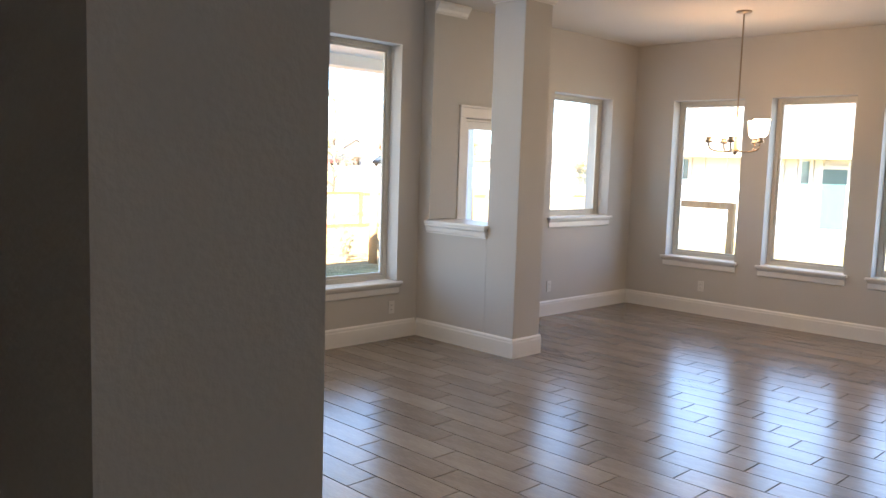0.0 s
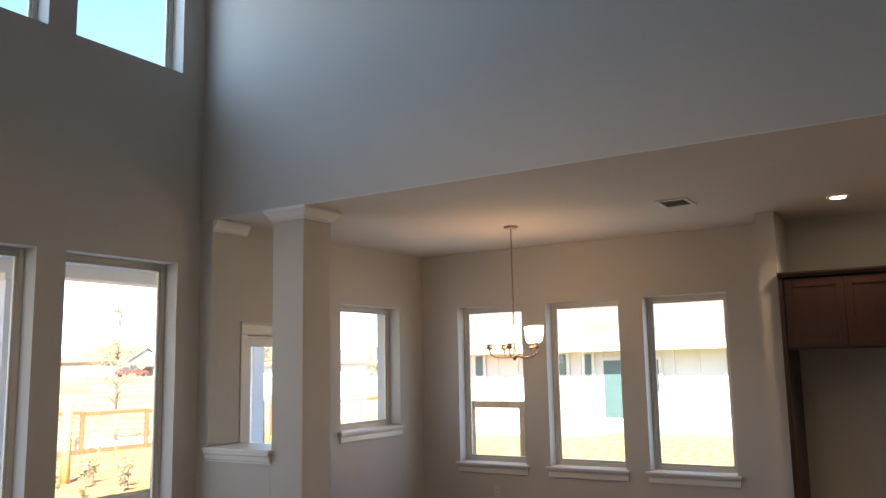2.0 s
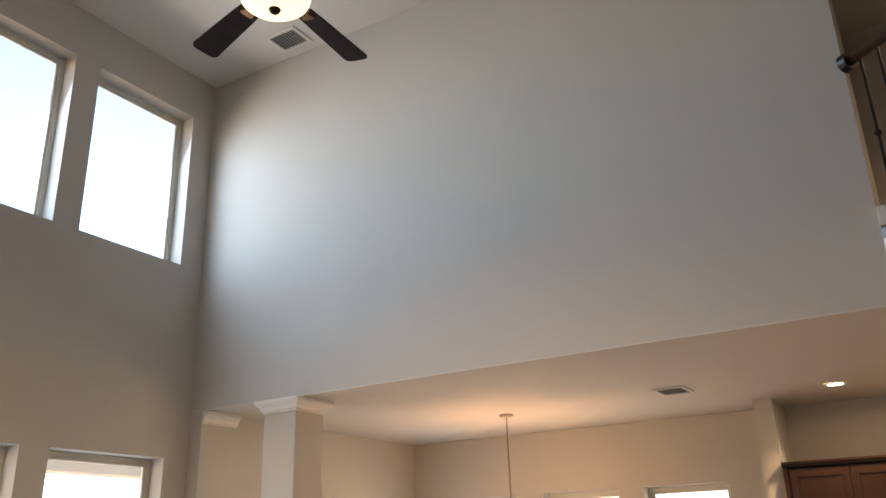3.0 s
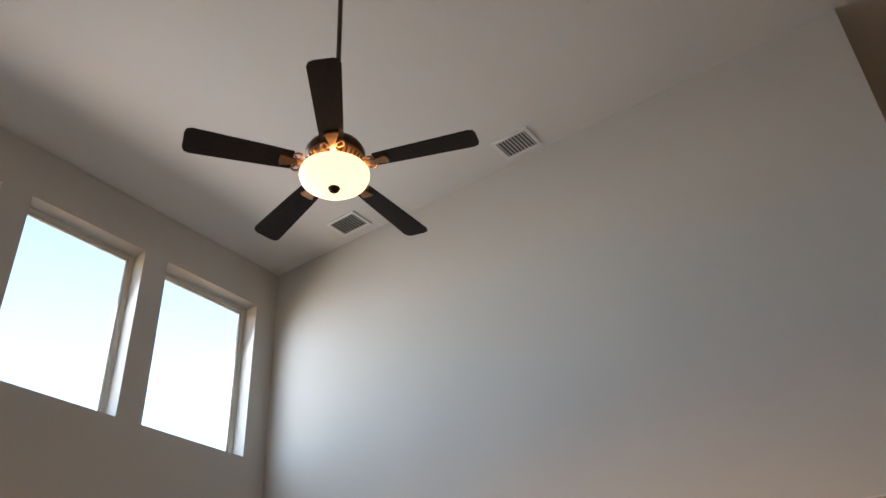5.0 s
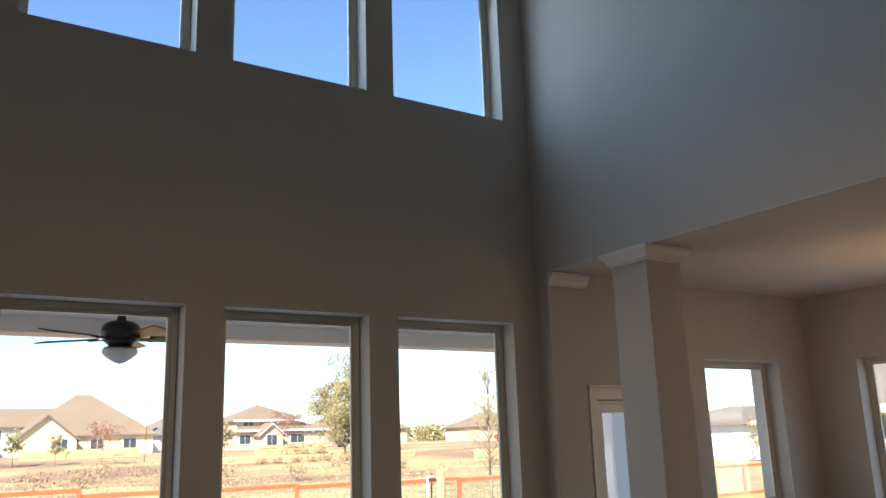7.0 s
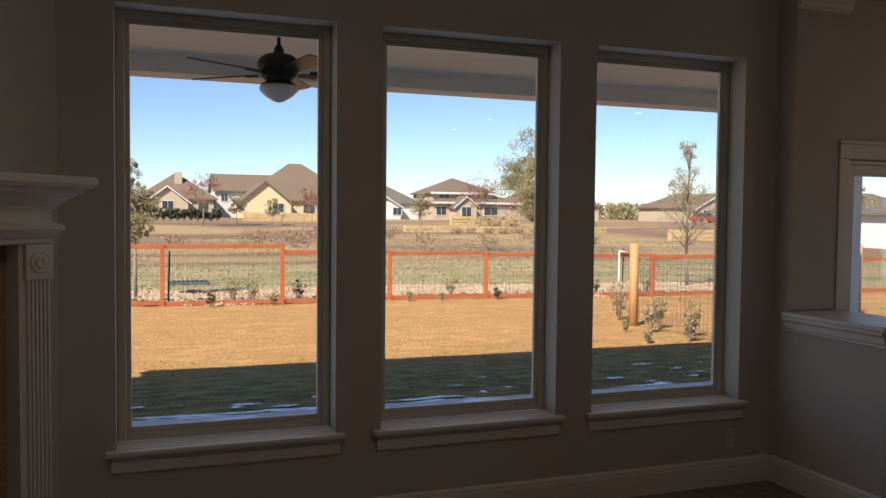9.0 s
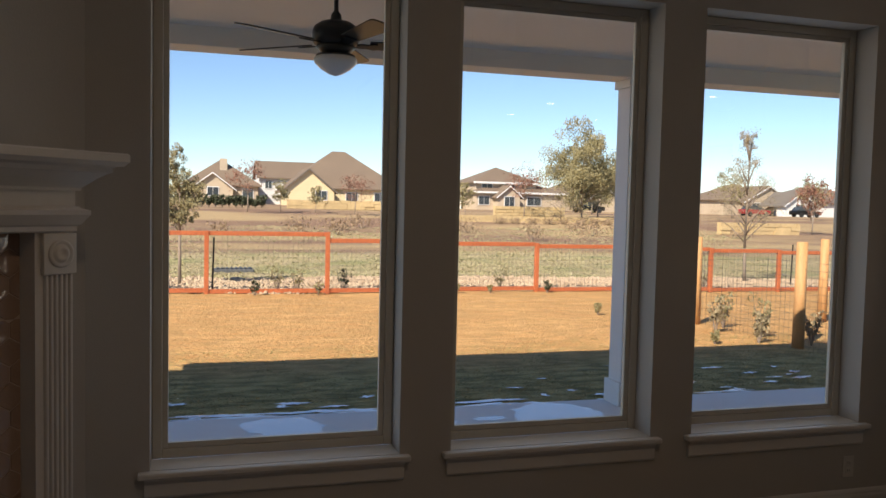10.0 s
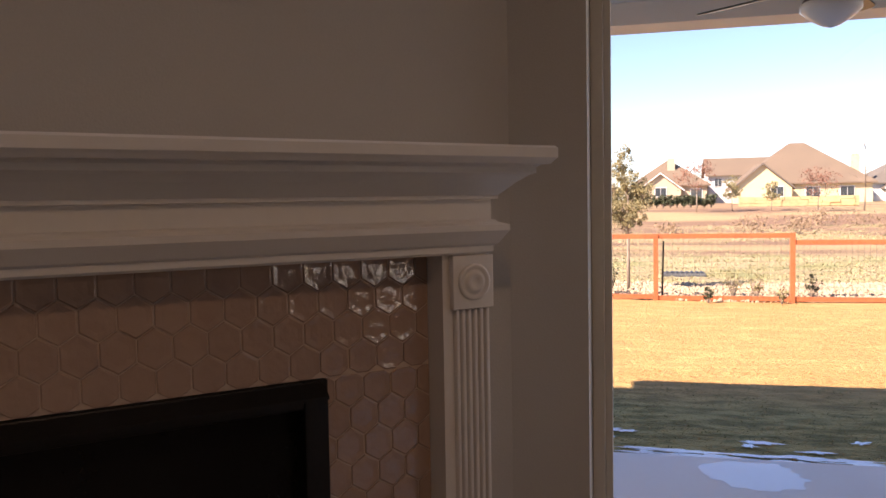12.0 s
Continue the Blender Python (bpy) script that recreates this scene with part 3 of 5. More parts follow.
SL, SR = 0.304, 2.172          # outer edges of the two legs
TF, LF = 0.237, 0.325          # faces of tile and legs
bm = bmesh.new()
box(bm, SL + 0.001, SR - 0.001, 0.002, 0.20, 1.26, 1.53)
box(bm, SL + 0.001, 0.735, 0.002, 0.20, 0.0, 1.26)
box(bm, 1.741, SR - 0.001, 0.002, 0.20, 0.0, 1.26)
fpart("surround_body", bm, TRIM)
fpart("tile_bed", box(box(box(bmesh.new(), 0.44, 0.736, 0.201, TF - 0.003, 0.0, 1.525), 1.74, 2.036, 0.201, TF - 0.003, 0.0, 1.525), 0.736, 1.74, 0.201, TF - 0.003, 1.235, 1.525), HEXGROUT)
for s0, so in ((SL - 0.008, SL - 0.008), (SR - 0.136, SR - 0.114)):
    lg = fpart("leg", bx(s0, s0 + 0.144, 0.201, LF - 0.012, 0.0, 1.528), TRIM)
    fpart("plinth", bx(s0 - 0.008, s0 + 0.152, LF - 0.0118, LF + 0.014, 0.0, 0.19, bevel=0.004), TRIM, lg)
    # fluted shaft: raised reeds between grooves
    for k in range(6):
        u = so + 0.006 + k * 0.0186
        bm = prism(bmesh.new(), [(u, LF - 0.0118), (u + 0.0025, LF - 0.001), (u + 0.005, LF + 0.001), (u + 0.010, LF + 0.001), (u + 0.0125, LF - 0.001), (u + 0.015, LF - 0.0118)], "z", 0.191, 1.384)
        fpart("reed", bm, TRIM, lg)
    fpart("corner_block", bx(so - 0.002, so + 0.124, LF - 0.0118, LF + 0.008, 1.386, 1.527, bevel=0.003), TRIM, lg)
    bm = lathe(bmesh.new(), [(0.048, 0.0), (0.048, 0.006), (0.042, 0.010), (0.036, 0.004), (0.030, 0.004), (0.026, 0.012), (0.018, 0.014), (0.012, 0.008), (0.0, 0.007)], 0, 0, 28)
    bm.transform(Matrix.Translation((so + 0.061, LF + 0.0081, 1.457)) @ Matrix.Rotation(radians(-90), 4, "X"))
    fpart("rosette", bm, TRIM, lg, smooth=True)


def mantel_layer(profile):
    """A moulding that runs along the mantel's front and returns along both ends."""
    bm = bmesh.new()
    loops = []
    for o, z in profile:
        loops.append([bm.verts.new(p) for p in ((SL - o, 0.002, z), (SL - o, LF + o, z), (SR + o, LF + o, z), (SR + o, 0.002, z))])
    for p, q in zip(loops, loops[1:]):
        for k in range(3):
            bm.faces.new((p[k], p[k + 1], q[k + 1], q[k]))
    bm.faces.new(loops[0]), bm.faces.new(loops[-1])
    bmesh.ops.recalc_face_normals(bm, faces=bm.faces)
    return bm


fpart("lower_moulding", mantel_layer([(0.004, 1.529), (0.010, 1.535), (0.010, 1.55), (0.020, 1.556), (0.034, 1.578), (0.042, 1.59), (0.042, 1.605), (0.020, 1.612), (0.014, 1.618)]), TRIM)
fpart("frieze", mantel_layer([(0.006, 1.6185), (0.006, 1.672)]), TRIM)
fpart("crown_moulding", mantel_layer([(0.008, 1.6725), (0.020, 1.6725), (0.020, 1.682), (0.034, 1.695), (0.056, 1.716), (0.078, 1.732), (0.092, 1.738), (0.092, 1.752), (0.10, 1.758)]), TRIM)
fpart("mantel_shelf", mantel_layer([(0.10, 1.7585), (0.118, 1.760), (0.126, 1.770), (0.132, 1.776), (0.132, 1.800), (0.126, 1.806)]), TRIM)
# firebox
bm = bmesh.new()
box(bm, 0.7365, 0.80, 0.16, TF + 0.012, 0.02, 1.233, bevel=0.004)
box(bm, 1.676, 1.7395, 0.16, TF + 0.012, 0.02, 1.233, bevel=0.004)
box(bm, 0.80, 1.676, 0.16, TF + 0.012, 1.165, 1.233, bevel=0.004)
box(bm, 0.80, 1.676, 0.16, TF + 0.012, 0.02, 0.14, bevel=0.004)
fpart("firebox_frame", bm, BLACK)
fpart("hood", prism(bmesh.new(), [(TF + 0.0125, 1.228), (TF + 0.05, 1.20), (TF + 0.05, 1.192), (TF + 0.0125, 1.20)], "x", 0.75, 1.726), BLACK)
fpart("firebox_glass", bx(0.80, 1.676, 0.185, 0.19, 0.14, 1.165), FIREGLASS)
fpart("firebox", box(box(bmesh.new(), 0.79, 1.686, 0.02, 0.03, 0.03, 1.2), 0.79, 1.686, 0.03, 0.16, 0.03, 0.05), FIREBLACK)

# ---- ceiling fan in the living room ----


def ceiling_fan(name, place, top, radius, blades, turn, label, blade_mat, metal, bowl_mat, bowl_r, ornate, pitch=10):
    x, y, z = place            # lowest point of the glass bowl
    fit = 0.93
    f = thing(name, (x, y, top), label, "ceiling fan")
    hub = z + (0.158 if ornate else 0.185)
    part("canopy", lathe(bmesh.new(), [(0.012, top - 0.11), (0.03, top - 0.10), (0.06, top - 0.05), (0.075, top - 0.015), (0.075, top - 0.001)], x, y), metal, f, smooth=True)
    top_z = z + 0.28 if ornate else hub + 0.13
    part("downrod", tube(bmesh.new(), (x, y, top_z - 0.005), (x, y, top - 0.10), 0.013), metal, f)
    part("coupling", lathe(bmesh.new(), [(0.016, top_z + 0.06), (0.03, top_z + 0.04), (0.034, top_z + 0.01), (0.06, top_z - 0.01)], x, y), metal, f, smooth=True)
    if ornate:
        part("motor_housing", lathe(bmesh.new(), [(0.02, z + 0.282), (0.09, z + 0.272), (0.128, z + 0.248), (0.142, z + 0.222), (0.142, z + 0.196), (0.134, z + 0.186)], x, y, 32), metal, f, smooth=True)
        band = part("vented_band", lathe(bmesh.new(), [(0.134, z + 0.186), (0.138, z + 0.180), (0.130, z + 0.165), (0.104, z + 0.132), (0.098, z + 0.122), (0.070, z + 0.116)], x, y, 48), COPPER, f, "copper filigree vented band", True)
        for k in range(32):
            an = 2 * math.pi * k / 32
            c, s = math.cos(an), math.sin(an)
            part("vent_slot", tube(bmesh.new(), (x + 0.132 * c, y + 0.132 * s, z + 0.170), (x + 0.106 * c, y + 0.106 * s, z + 0.136), 0.0055, seg=6), SLOT, band)
        part("light_fitter", lathe(bmesh.new(), [(0.070, z + 0.116), (0.062, z + 0.106), (0.058, z + 0.098), (0.02, z + 0.096)], x, y, 32), metal, f, smooth=True)
    else:
        part("motor_housing", lathe(bmesh.new(), [(0.02, hub + 0.135), (0.09, hub + 0.125), (0.125, hub + 0.10), (0.138, hub + 0.07), (0.138, hub + 0.02), (0.125, hub - 0.005), (0.11, hub - 0.012)], x, y, 32), metal, f, smooth=True)
        part("switch_housing", lathe(bmesh.new(), [(0.11, hub - 0.012), (0.118, hub - 0.018), (0.085, hub - 0.052), (0.075, hub - 0.06)], x, y, 32), metal, f, smooth=True)
        part("light_fitter", lathe(bmesh.new(), [(0.075, hub - 0.06), (bowl_r * fit * 0.97, hub - 0.064), (bowl_r * fit, hub - 0.068), (bowl_r * fit, hub - 0.076), (0.02, hub - 0.078)], x, y, 32), metal, f, smooth=True)
    if ornate:
        bowl = lathe(bmesh.new(), [(bowl_r * 0.90, z + 0.112), (bowl_r * 0.985, z + 0.10), (bowl_r, z + 0.085), (bowl_r * 0.95, z + 0.06), (bowl_r * 0.75, z + 0.034), (bowl_r * 0.45, z + 0.017), (0.025, z + 0.011)], x, y, 40)
    else:
        bowl = lathe(bmesh.new(), [(bowl_r * 0.90, z + 0.112), (bowl_r, z + 0.10), (bowl_r, z + 0.075), (bowl_r * 0.7, z + 0.04), (bowl_r * 0.3, z + 0.010), (0.004, z)], x, y, 40)
    part("glass_bowl", bowl, bowl_mat, f, "lit amber glass bowl" if ornate else "white frosted glass bowl", True)
    if ornate:
        part("finial", lathe(bmesh.new(), [(0.0, z - 0.012), (0.012, z - 0.010), (0.022, z - 0.002), (0.026, z + 0.006), (0.030, z + 0.014)], x, y), BLADE, f, smooth=True)
    for k in range(blades):
        an = turn + 360 * k / blades
        m = pose(x, y, z + 0.134 if ornate else hub + 0.005, 0, 0, an)
        bm = bmesh.new()
        if ornate:
            prism(bm, [(0.09, -0.014), (0.17, -0.012), (0.21, -0.020), (0.255, -0.034), (0.262, -0.02), (0.262, 0.02), (0.255, 0.034), (0.21, 0.020), (0.17, 0.012), (0.09, 0.014)], "z", -0.014, -0.006)
            for side in (-1, 1):
                for turns in range(9):
                    a0, a1 = radians(40 * turns), radians(40 * turns + 40)
                    r0, r1 = 0.024 - 0.0012 * turns, 0.024 - 0.0012 * (turns + 1)
                    tube(bm, (0.178 + r0 * math.cos(a0), side * (0.032 + r0 * math.sin(a0)), -0.010), (0.178 + r1 * math.cos(a1), side * (0.032 + r1 * math.sin(a1)), -0.010), 0.0055, seg=5)
        else:
            prism(bm, [(0.115, -0.018), (0.15, -0.03), (0.19, -0.026), (0.225, -0.045), (0.245, -0.03), (0.245, 0.03), (0.225, 0.045), (0.19, 0.026), (0.15, 0.03), (0.115, 0.018)], "z", -0.014, -0.006)
        bm.transform(m @ pose(0, 0, 0, pitch, 0, 0))
        iron = part("blade_iron", bm, COPPER if ornate else metal, f, "scrolled copper blade iron" if ornate else "")
        bm = bmesh.new()
        out = [(0.20, -0.052), (0.30, -0.058), (radius - 0.03, -0.072), (radius - 0.008, -0.062), (radius, -0.04), (radius, 0.04), (radius - 0.008, 0.062), (radius - 0.03, 0.072), (0.30, 0.058), (0.20, 0.052)]
        prism(bm, out, "z", -0.005, 0.003)
        bm.transform(m @ pose(0, 0, 0, pitch, 0, 0))
        part("blade", bm, blade_mat, f, "dark wooden blade" if ornate else "")
    return f


ceiling_fan("ceiling_fan", FAN, CZ, 0.69, 5, 219, "dark five-blade ceiling fan with lit amber bowl on a long rod", BLADE, BRONZE, BOWL, 0.165, True)


# ---- chandelier ----
ch = thing("chandelier", CHAND, "brushed nickel chandelier with frosted bell shades hung over the nook", "chandelier")
cx, cy, _ = CHAND
part("canopy", lathe(bmesh.new(), [(0.01, 3.022), (0.05, 3.026), (0.068, 3.036), (0.068, 3.0495)], cx, cy), NICKEL, ch, smooth=True)
part("stem", tube(bmesh.new(), (cx, cy, 1.87), (cx, cy, 3.025), 0.007, seg=8), NICKEL, ch)
part("hub", lathe(bmesh.new(), [(0.0, 1.765), (0.012, 1.77), (0.018, 1.785), (0.034, 1.80), (0.034, 1.815), (0.016, 1.83), (0.012, 1.88), (0.007, 1.90)], cx, cy), NICKEL, ch, smooth=True)
for k in range(5):
    an = radians(-92 + 72 * k)
    c, s = math.cos(an), math.sin(an)
    bm = bmesh.new()
    pts = [(0.03, 1.806), (0.10, 1.795), (0.17, 1.80), (0.215, 1.815), (0.232, 1.845), (0.235, 1.875)]
    for (r0, z0), (r1, z1) in zip(pts, pts[1:]):
        tube(bm, (cx + r0 * c, cy + r0 * s, z0), (cx + r1 * c, cy + r1 * s, z1), 0.007, seg=8)
    arm = part("arm", bm, NICKEL, ch, smooth=True)
    X, Y = cx + 0.235 * c, cy + 0.235 * s
    part("cup", lathe(bmesh.new(), [(0.008, 1.872), (0.03, 1.878), (0.034, 1.89), (0.022, 1.90), (0.026, 1.925), (0.03, 1.93)], X, Y, 16), NICKEL, arm, smooth=True)
    part("shade", lathe(bmesh.new(), [(0.028, 1.926), (0.045, 1.934), (0.058, 1.955), (0.064, 1.99), (0.068, 2.04), (0.074, 2.085), (0.070, 2.085), (0.060, 1.99), (0.05, 1.955), (0.028, 1.935)], X, Y, 24), SHADE, arm, "lit frosted glass shade", True)


# ---- ceiling vents, recessed lamps, outlets ----
def vent(place, w, d, rows, turn=0.0):
    x, y, z = place
    v = thing("ceiling_vent", place, "white metal ceiling air vent with dark slots", "vent", group="ceiling vents", turn=turn)
    M = pose(x, y, z, 0, 0, turn)

    def p(name, bm, mat):
        bm.transform(M)
        part(name, bm, mat, v)
    bm = bmesh.new()
    t = 0.032
    for q in ((-w / 2, w / 2, -d / 2, -d / 2 + t), (-w / 2, w / 2, d / 2 - t, d / 2), (-w / 2, -w / 2 + t, -d / 2 + t, d / 2 - t), (w / 2 - t, w / 2, -d / 2 + t, d / 2 - t)):
        box(bm, *q, -0.012, -0.001, bevel=0.003)
    p("frame", bm, PLASTIC)
    p("backing", bx(-w / 2 + t, w / 2 - t, -d / 2 + t, d / 2 - t, -0.003, -0.001), DUCT)
    for k in range(rows):
        y0 = -d / 2 + t + (d - 2 * t) * (k + 0.5) / rows
        bm = bx(-w / 2 + t, w / 2 - t, -0.008, 0.008, -0.001, 0.001)
        bm.transform(pose(0, y0, -0.008, 40, 0, 0))
        p("slat", bm, PLASTIC)


vent((-0.2, -3.0, CZ), 0.27, 0.34, 9)
vent((-0.235, -1.168, CZ), 0.27, 0.34, 9)
vent((1.78, -3.72, DZ), 0.33, 0.27, 8)
vent((1.3, -7.2, CZ), 0.33, 0.40, 8)


def recessed(x, y, DZ):
    r = thing("recessed_light", (x, y, DZ), "lit white recessed ceiling light", "ceiling light", group="recessed lights")
    part("trim_ring", lathe(bmesh.new(), [(0.058, DZ - 0.006), (0.062, DZ - 0.008), (0.088, DZ - 0.006), (0.092, DZ - 0.001)], x, y, 28), PLASTIC, r, smooth=True)
    part("lens", lathe(bmesh.new(), [(0.0, DZ - 0.004), (0.059, DZ - 0.004), (0.059, DZ - 0.001)], x, y, 28), BULB, r)


for kx, ky in CANS:
    recessed(kx, ky, DZ)
# fixture for the added loft lamp, out of view
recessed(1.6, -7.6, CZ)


def outlet(axis, face, u, z):
    place = (u, face, z) if axis == "x" else (face, u, z)
    o = thing("outlet", place, "white duplex outlet plate on the wall", "outlet", group="wall outlets")

    def b(ua, ub, wa, wb, za, zb, bevel=0.0):
        return bx(ua, ub, face - wb, face - wa, za, zb, bevel=bevel) if axis == "x" else bx(face - wb, face - wa, ua, ub, za, zb, bevel=bevel)
    part("plate", b(u - 0.036, u + 0.036, 0.001, 0.007, z - 0.058, z + 0.058, 0.002), PLASTIC, o)
    for dz in (-0.02, 0.02):
        s = part("socket", b(u - 0.017, u + 0.017, 0.0071, 0.0095, z + dz - 0.014, z + dz + 0.014, 0.001), PLASTIC, o)
        for du in (-0.006, 0.006):
            part("slot", b(u + du - 0.001, u + du + 0.001, 0.0096, 0.0102, z + dz - 0.005, z + dz + 0.006), SLOT, s)


outlet("x", DY, 1.837, 0.32)
outlet("y", DX, -3.656, 0.30)
outlet("y", DX, -1.106, 0.32)
outlet("x", 0.0, -0.31, 0.29)

# ---- refrigerator bay ----
cab = thing("cabinet", (3.05, -4.84, 1.81), "dark espresso wall cabinet over the empty refrigerator bay", "cabinet")
part("body", bx(2.72, DX - 0.002, -5.33, -4.362, 1.812, 2.43), DARKWOOD, cab)
part("side_panel", bx(2.70, DX - 0.02, -4.36, -4.322, 0.0, 2.44, bevel=0.002), DARKWOOD, cab, "full-height dark end panel")
part("side_panel", bx(2.70, DX - 0.02, -5.37, -5.332, 0.0, 2.44, bevel=0.002), DARKWOOD, cab, "full-height dark end panel")
part("cornice", moulding(bmesh.new(), [(0.0, 2.441), (0.012, 2.441), (0.03, 2.47), (0.03, 2.485), (-0.6, 2.485), (-0.6, 2.441)], "y", -5.38, -4.322, 2.70, -1), DARKWOOD, cab)
for y0, y1 in ((-4.84, -4.375), (-5.315, -4.85)):
    d = bmesh.new()
    for q in ((y0, y0 + 0.06, 1.83, 2.415), (y1 - 0.06, y1, 1.83, 2.415), (y0 + 0.06, y1 - 0.06, 1.83, 1.89), (y0 + 0.06, y1 - 0.06, 2.355, 2.415)):
        box(d, 2.699, 2.719, *q, bevel=0.002)
    dr = part("door", d, DARKWOOD, cab)
    part("door_panel", bx(2.708, 2.718, y0 + 0.06, y1 - 0.06, 1.89, 2.355), DARKWOOD, dr)
wb = thing("water_box", (DX, -4.62, 0.31), "white recessed water supply box in the bay wall", "water box")
bm = bmesh.new()
for q in ((-4.70, -4.685, 0.23, 0.39), (-4.555, -4.54, 0.23, 0.39), (-4.685, -4.555, 0.23, 0.245), (-4.685, -4.555, 0.375, 0.39)):
    box(bm, DX - 0.012, DX - 0.001, *q)
part("frame", bm, PLASTIC, wb)
part("recess", bx(DX - 0.004, DX - 0.001, -4.685, -4.555, 0.245, 0.375), SLOT, wb)
part("valve", tube(bmesh.new(), (DX - 0.02, -4.62, 0.27), (DX - 0.02, -4.62, 0.32), 0.012), COPPER, wb)

# ---- outside: ground, patio, own roof ----
PZ = -0.18


def ground_z(x, y):
    pts = ((-900, -0.25), (3.4, -0.22), (14, -0.30), (32, -0.30), (48, -0.22), (62.3, -0.15), (63.5, 0.70), (82, 0.9), (105, 1.0), (150, 1.2), (3000, 3.0))
    z = pts[-1][1]
    for (y0, z0), (y1, z1) in zip(pts, pts[1:]):
        if y < y1:
            z = z0 + (z1 - z0) * max(0.0, min(1.0, (y - y0) / (y1 - y0)))
            break
    if y > 3:
        k = max(0.0, min(1.0, (x - 1) / 20))
        z -= 0.16 * k * k * (3 - 2 * k) * (1 if y < 50 else 0.5)
        z += 0.035 * noise.noise((x * 0.35, y * 0.35, 0)) * min(1, (y - 3) / 3) + 0.012 * noise.noise((x * 2.3, y * 3.1, 4))
        if 24 < y < 62:
            z += 0.28 * max(0.0, noise.noise((x * 0.06, y * 0.05, 7))) * min(1, (y - 24) / 8)
    return z


def spread(lo, hi, near_lo, near_hi, step, grow=1.18):
    vals = list(np.arange(near_lo, near_hi, step))
    v, s = near_lo, step
    while v > lo:
        s *= grow
        v -= s
        vals.insert(0, v)
    v, s = vals[-1], step
    while v < hi:
        s *= grow
        v += s
        vals.append(v)
    return vals


gx, gy = spread(-900, 900, -9, 14, 0.22), spread(-900, 1500, 3.42, 17, 0.16)
me = bpy.data.meshes.new("ground")
nx, ny = len(gx), len(gy)
me.from_pydata([(x, y, ground_z(x, y)) for y in gy for x in gx], [], [(j * nx + i, j * nx + i + 1, (j + 1) * nx + i + 1, (j + 1) * nx + i) for j in range(ny - 1) for i in range(nx - 1)])
me.materials.append(GROUND)
for p in me.polygons:
    p.use_smooth = True
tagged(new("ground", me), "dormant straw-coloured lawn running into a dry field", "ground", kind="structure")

tagged(part("patio", bx(-6.6, 4.3, TH + 0.001, 3.46, PZ - 0.12, PZ, bevel=0.01), CONCRETE), "pale concrete patio slab with damp patches", "patio", kind="structure")

# porch roof with its beam
bm = bx(-6.6, 4.3, TH + 0.001, 3.10, 2.98, 3.05)
tagged(part("porch_ceiling", bm, SOFFIT), "flat cream ceiling of the covered porch", "ceiling", kind="structure")
bm = bx(-6.6, 4.3, 3.101, 3.42, 2.83, 3.05, bevel=0.004)
tagged(part("porch_beam", bm, SOFFIT), "cream painted beam along the porch edge", "beam", kind="structure")
bm = bx(-6.8, 4.5, 3.42 - 0.5, 3.62, 3.051, 3.16)
box(bm, -6.8, 4.5, TH + 0.002, 2.92, 3.051, 3.25)
tagged(part("porch_roof", bm, ROOF), "brown shingled porch roof", "roof", kind="structure")
for px in (-5.95, 0.19, 3.95):
    po = thing("porch_post", (px, 3.27, PZ), "square white painted porch post with plinth", "post", group="porch posts")
    part("shaft", bx(px - 0.115, px + 0.115, 3.155, 3.385, PZ + 0.22, 2.755, bevel=0.006), STUCCO, po)
    part("plinth", bx(px - 0.145, px + 0.145, 3.125, 3.415, PZ + 0.0005, PZ + 0.22, bevel=0.008), STUCCO, po)
    part("capital", bx(px - 0.14, px + 0.14, 3.13, 3.41, 2.755, 2.829, bevel=0.006), STUCCO, po)
ceiling_fan("porch_fan", (-2.91, 1.312, 2.392), 2.98, 0.66, 5, 139, "black five-blade porch ceiling fan with frosted bowl", BLACK, BLACK, FROST, 0.125, False, -12)

# own house: roofs over the rooms, and the long west wing
bm = bmesh.new()
prism(bm, [(-14.0, 6.62), (-14.0, 6.70), (-4.5, 8.6), (0.55, 6.70), (0.55, 6.62)], "x", -16.0, 0.75)
tagged(part("house_roof", bm, ROOF), "brown shingled roof of the two-storey house", "roof", kind="structure")
bm = bmesh.new()
prism(bm, [(-14.0, 3.46), (-14.0, 3.55), (-6.0, 5.2), (0.55, 3.55), (0.55, 3.46)], "x", 2.85, 4.1)
tagged(part("nook_roof", bm, ROOF), "brown shingled roof over the nook", "roof", kind="structure")
wall("wall_wing_outside", "x", 0.0, TH, -15.8, LX - TH, -0.25, 6.6, mat=CREAM, label="cream outer wall of the house wing")

# damp patches on the patio
for (x, y, a, b) in ((-3.0, 3.1, 0.36, 0.31), (-1.25, 3.0, 0.15, 0.07), (-0.63, 3.05, 0.46, 0.38), (-1.62, 2.95, 0.07, 0.05)):
    bm = bmesh.new()
    vs = []
    for k in range(110):
        an = 2 * math.pi * k / 110
        ca, sa = math.cos(an), math.sin(an)
        r = 0.95 + 0.30 * noise.noise((x + 1.3 * ca, y + 1.3 * sa, 2)) + 0.16 * noise.noise((x + 4 * ca, y + 4 * sa, 7)) + 0.08 * noise.noise((x + 11 * ca, y + 11 * sa, 4))
        vs.append(bm.verts.new((x + a * r * math.cos(an), y + b * r * math.sin(an), PZ + 0.0015)))
    bm.faces.new(vs)
    tagged(part("damp_patch", bm, WATER), "pale icy wet patch on the patio slab", "damp patch", group="damp patches", kind="structure")

# ---- floor: grout bed and wood-look tiles ----
bm = bx(LX, DX, BY, 0.0, -0.25, -0.005)
floor = tagged(part("floor", bm, GROUT), "wood-look plank tile floor with dark grout", "floor", kind="structure")
PW, PL, GAP = 0.195, 0.61, 0.0065


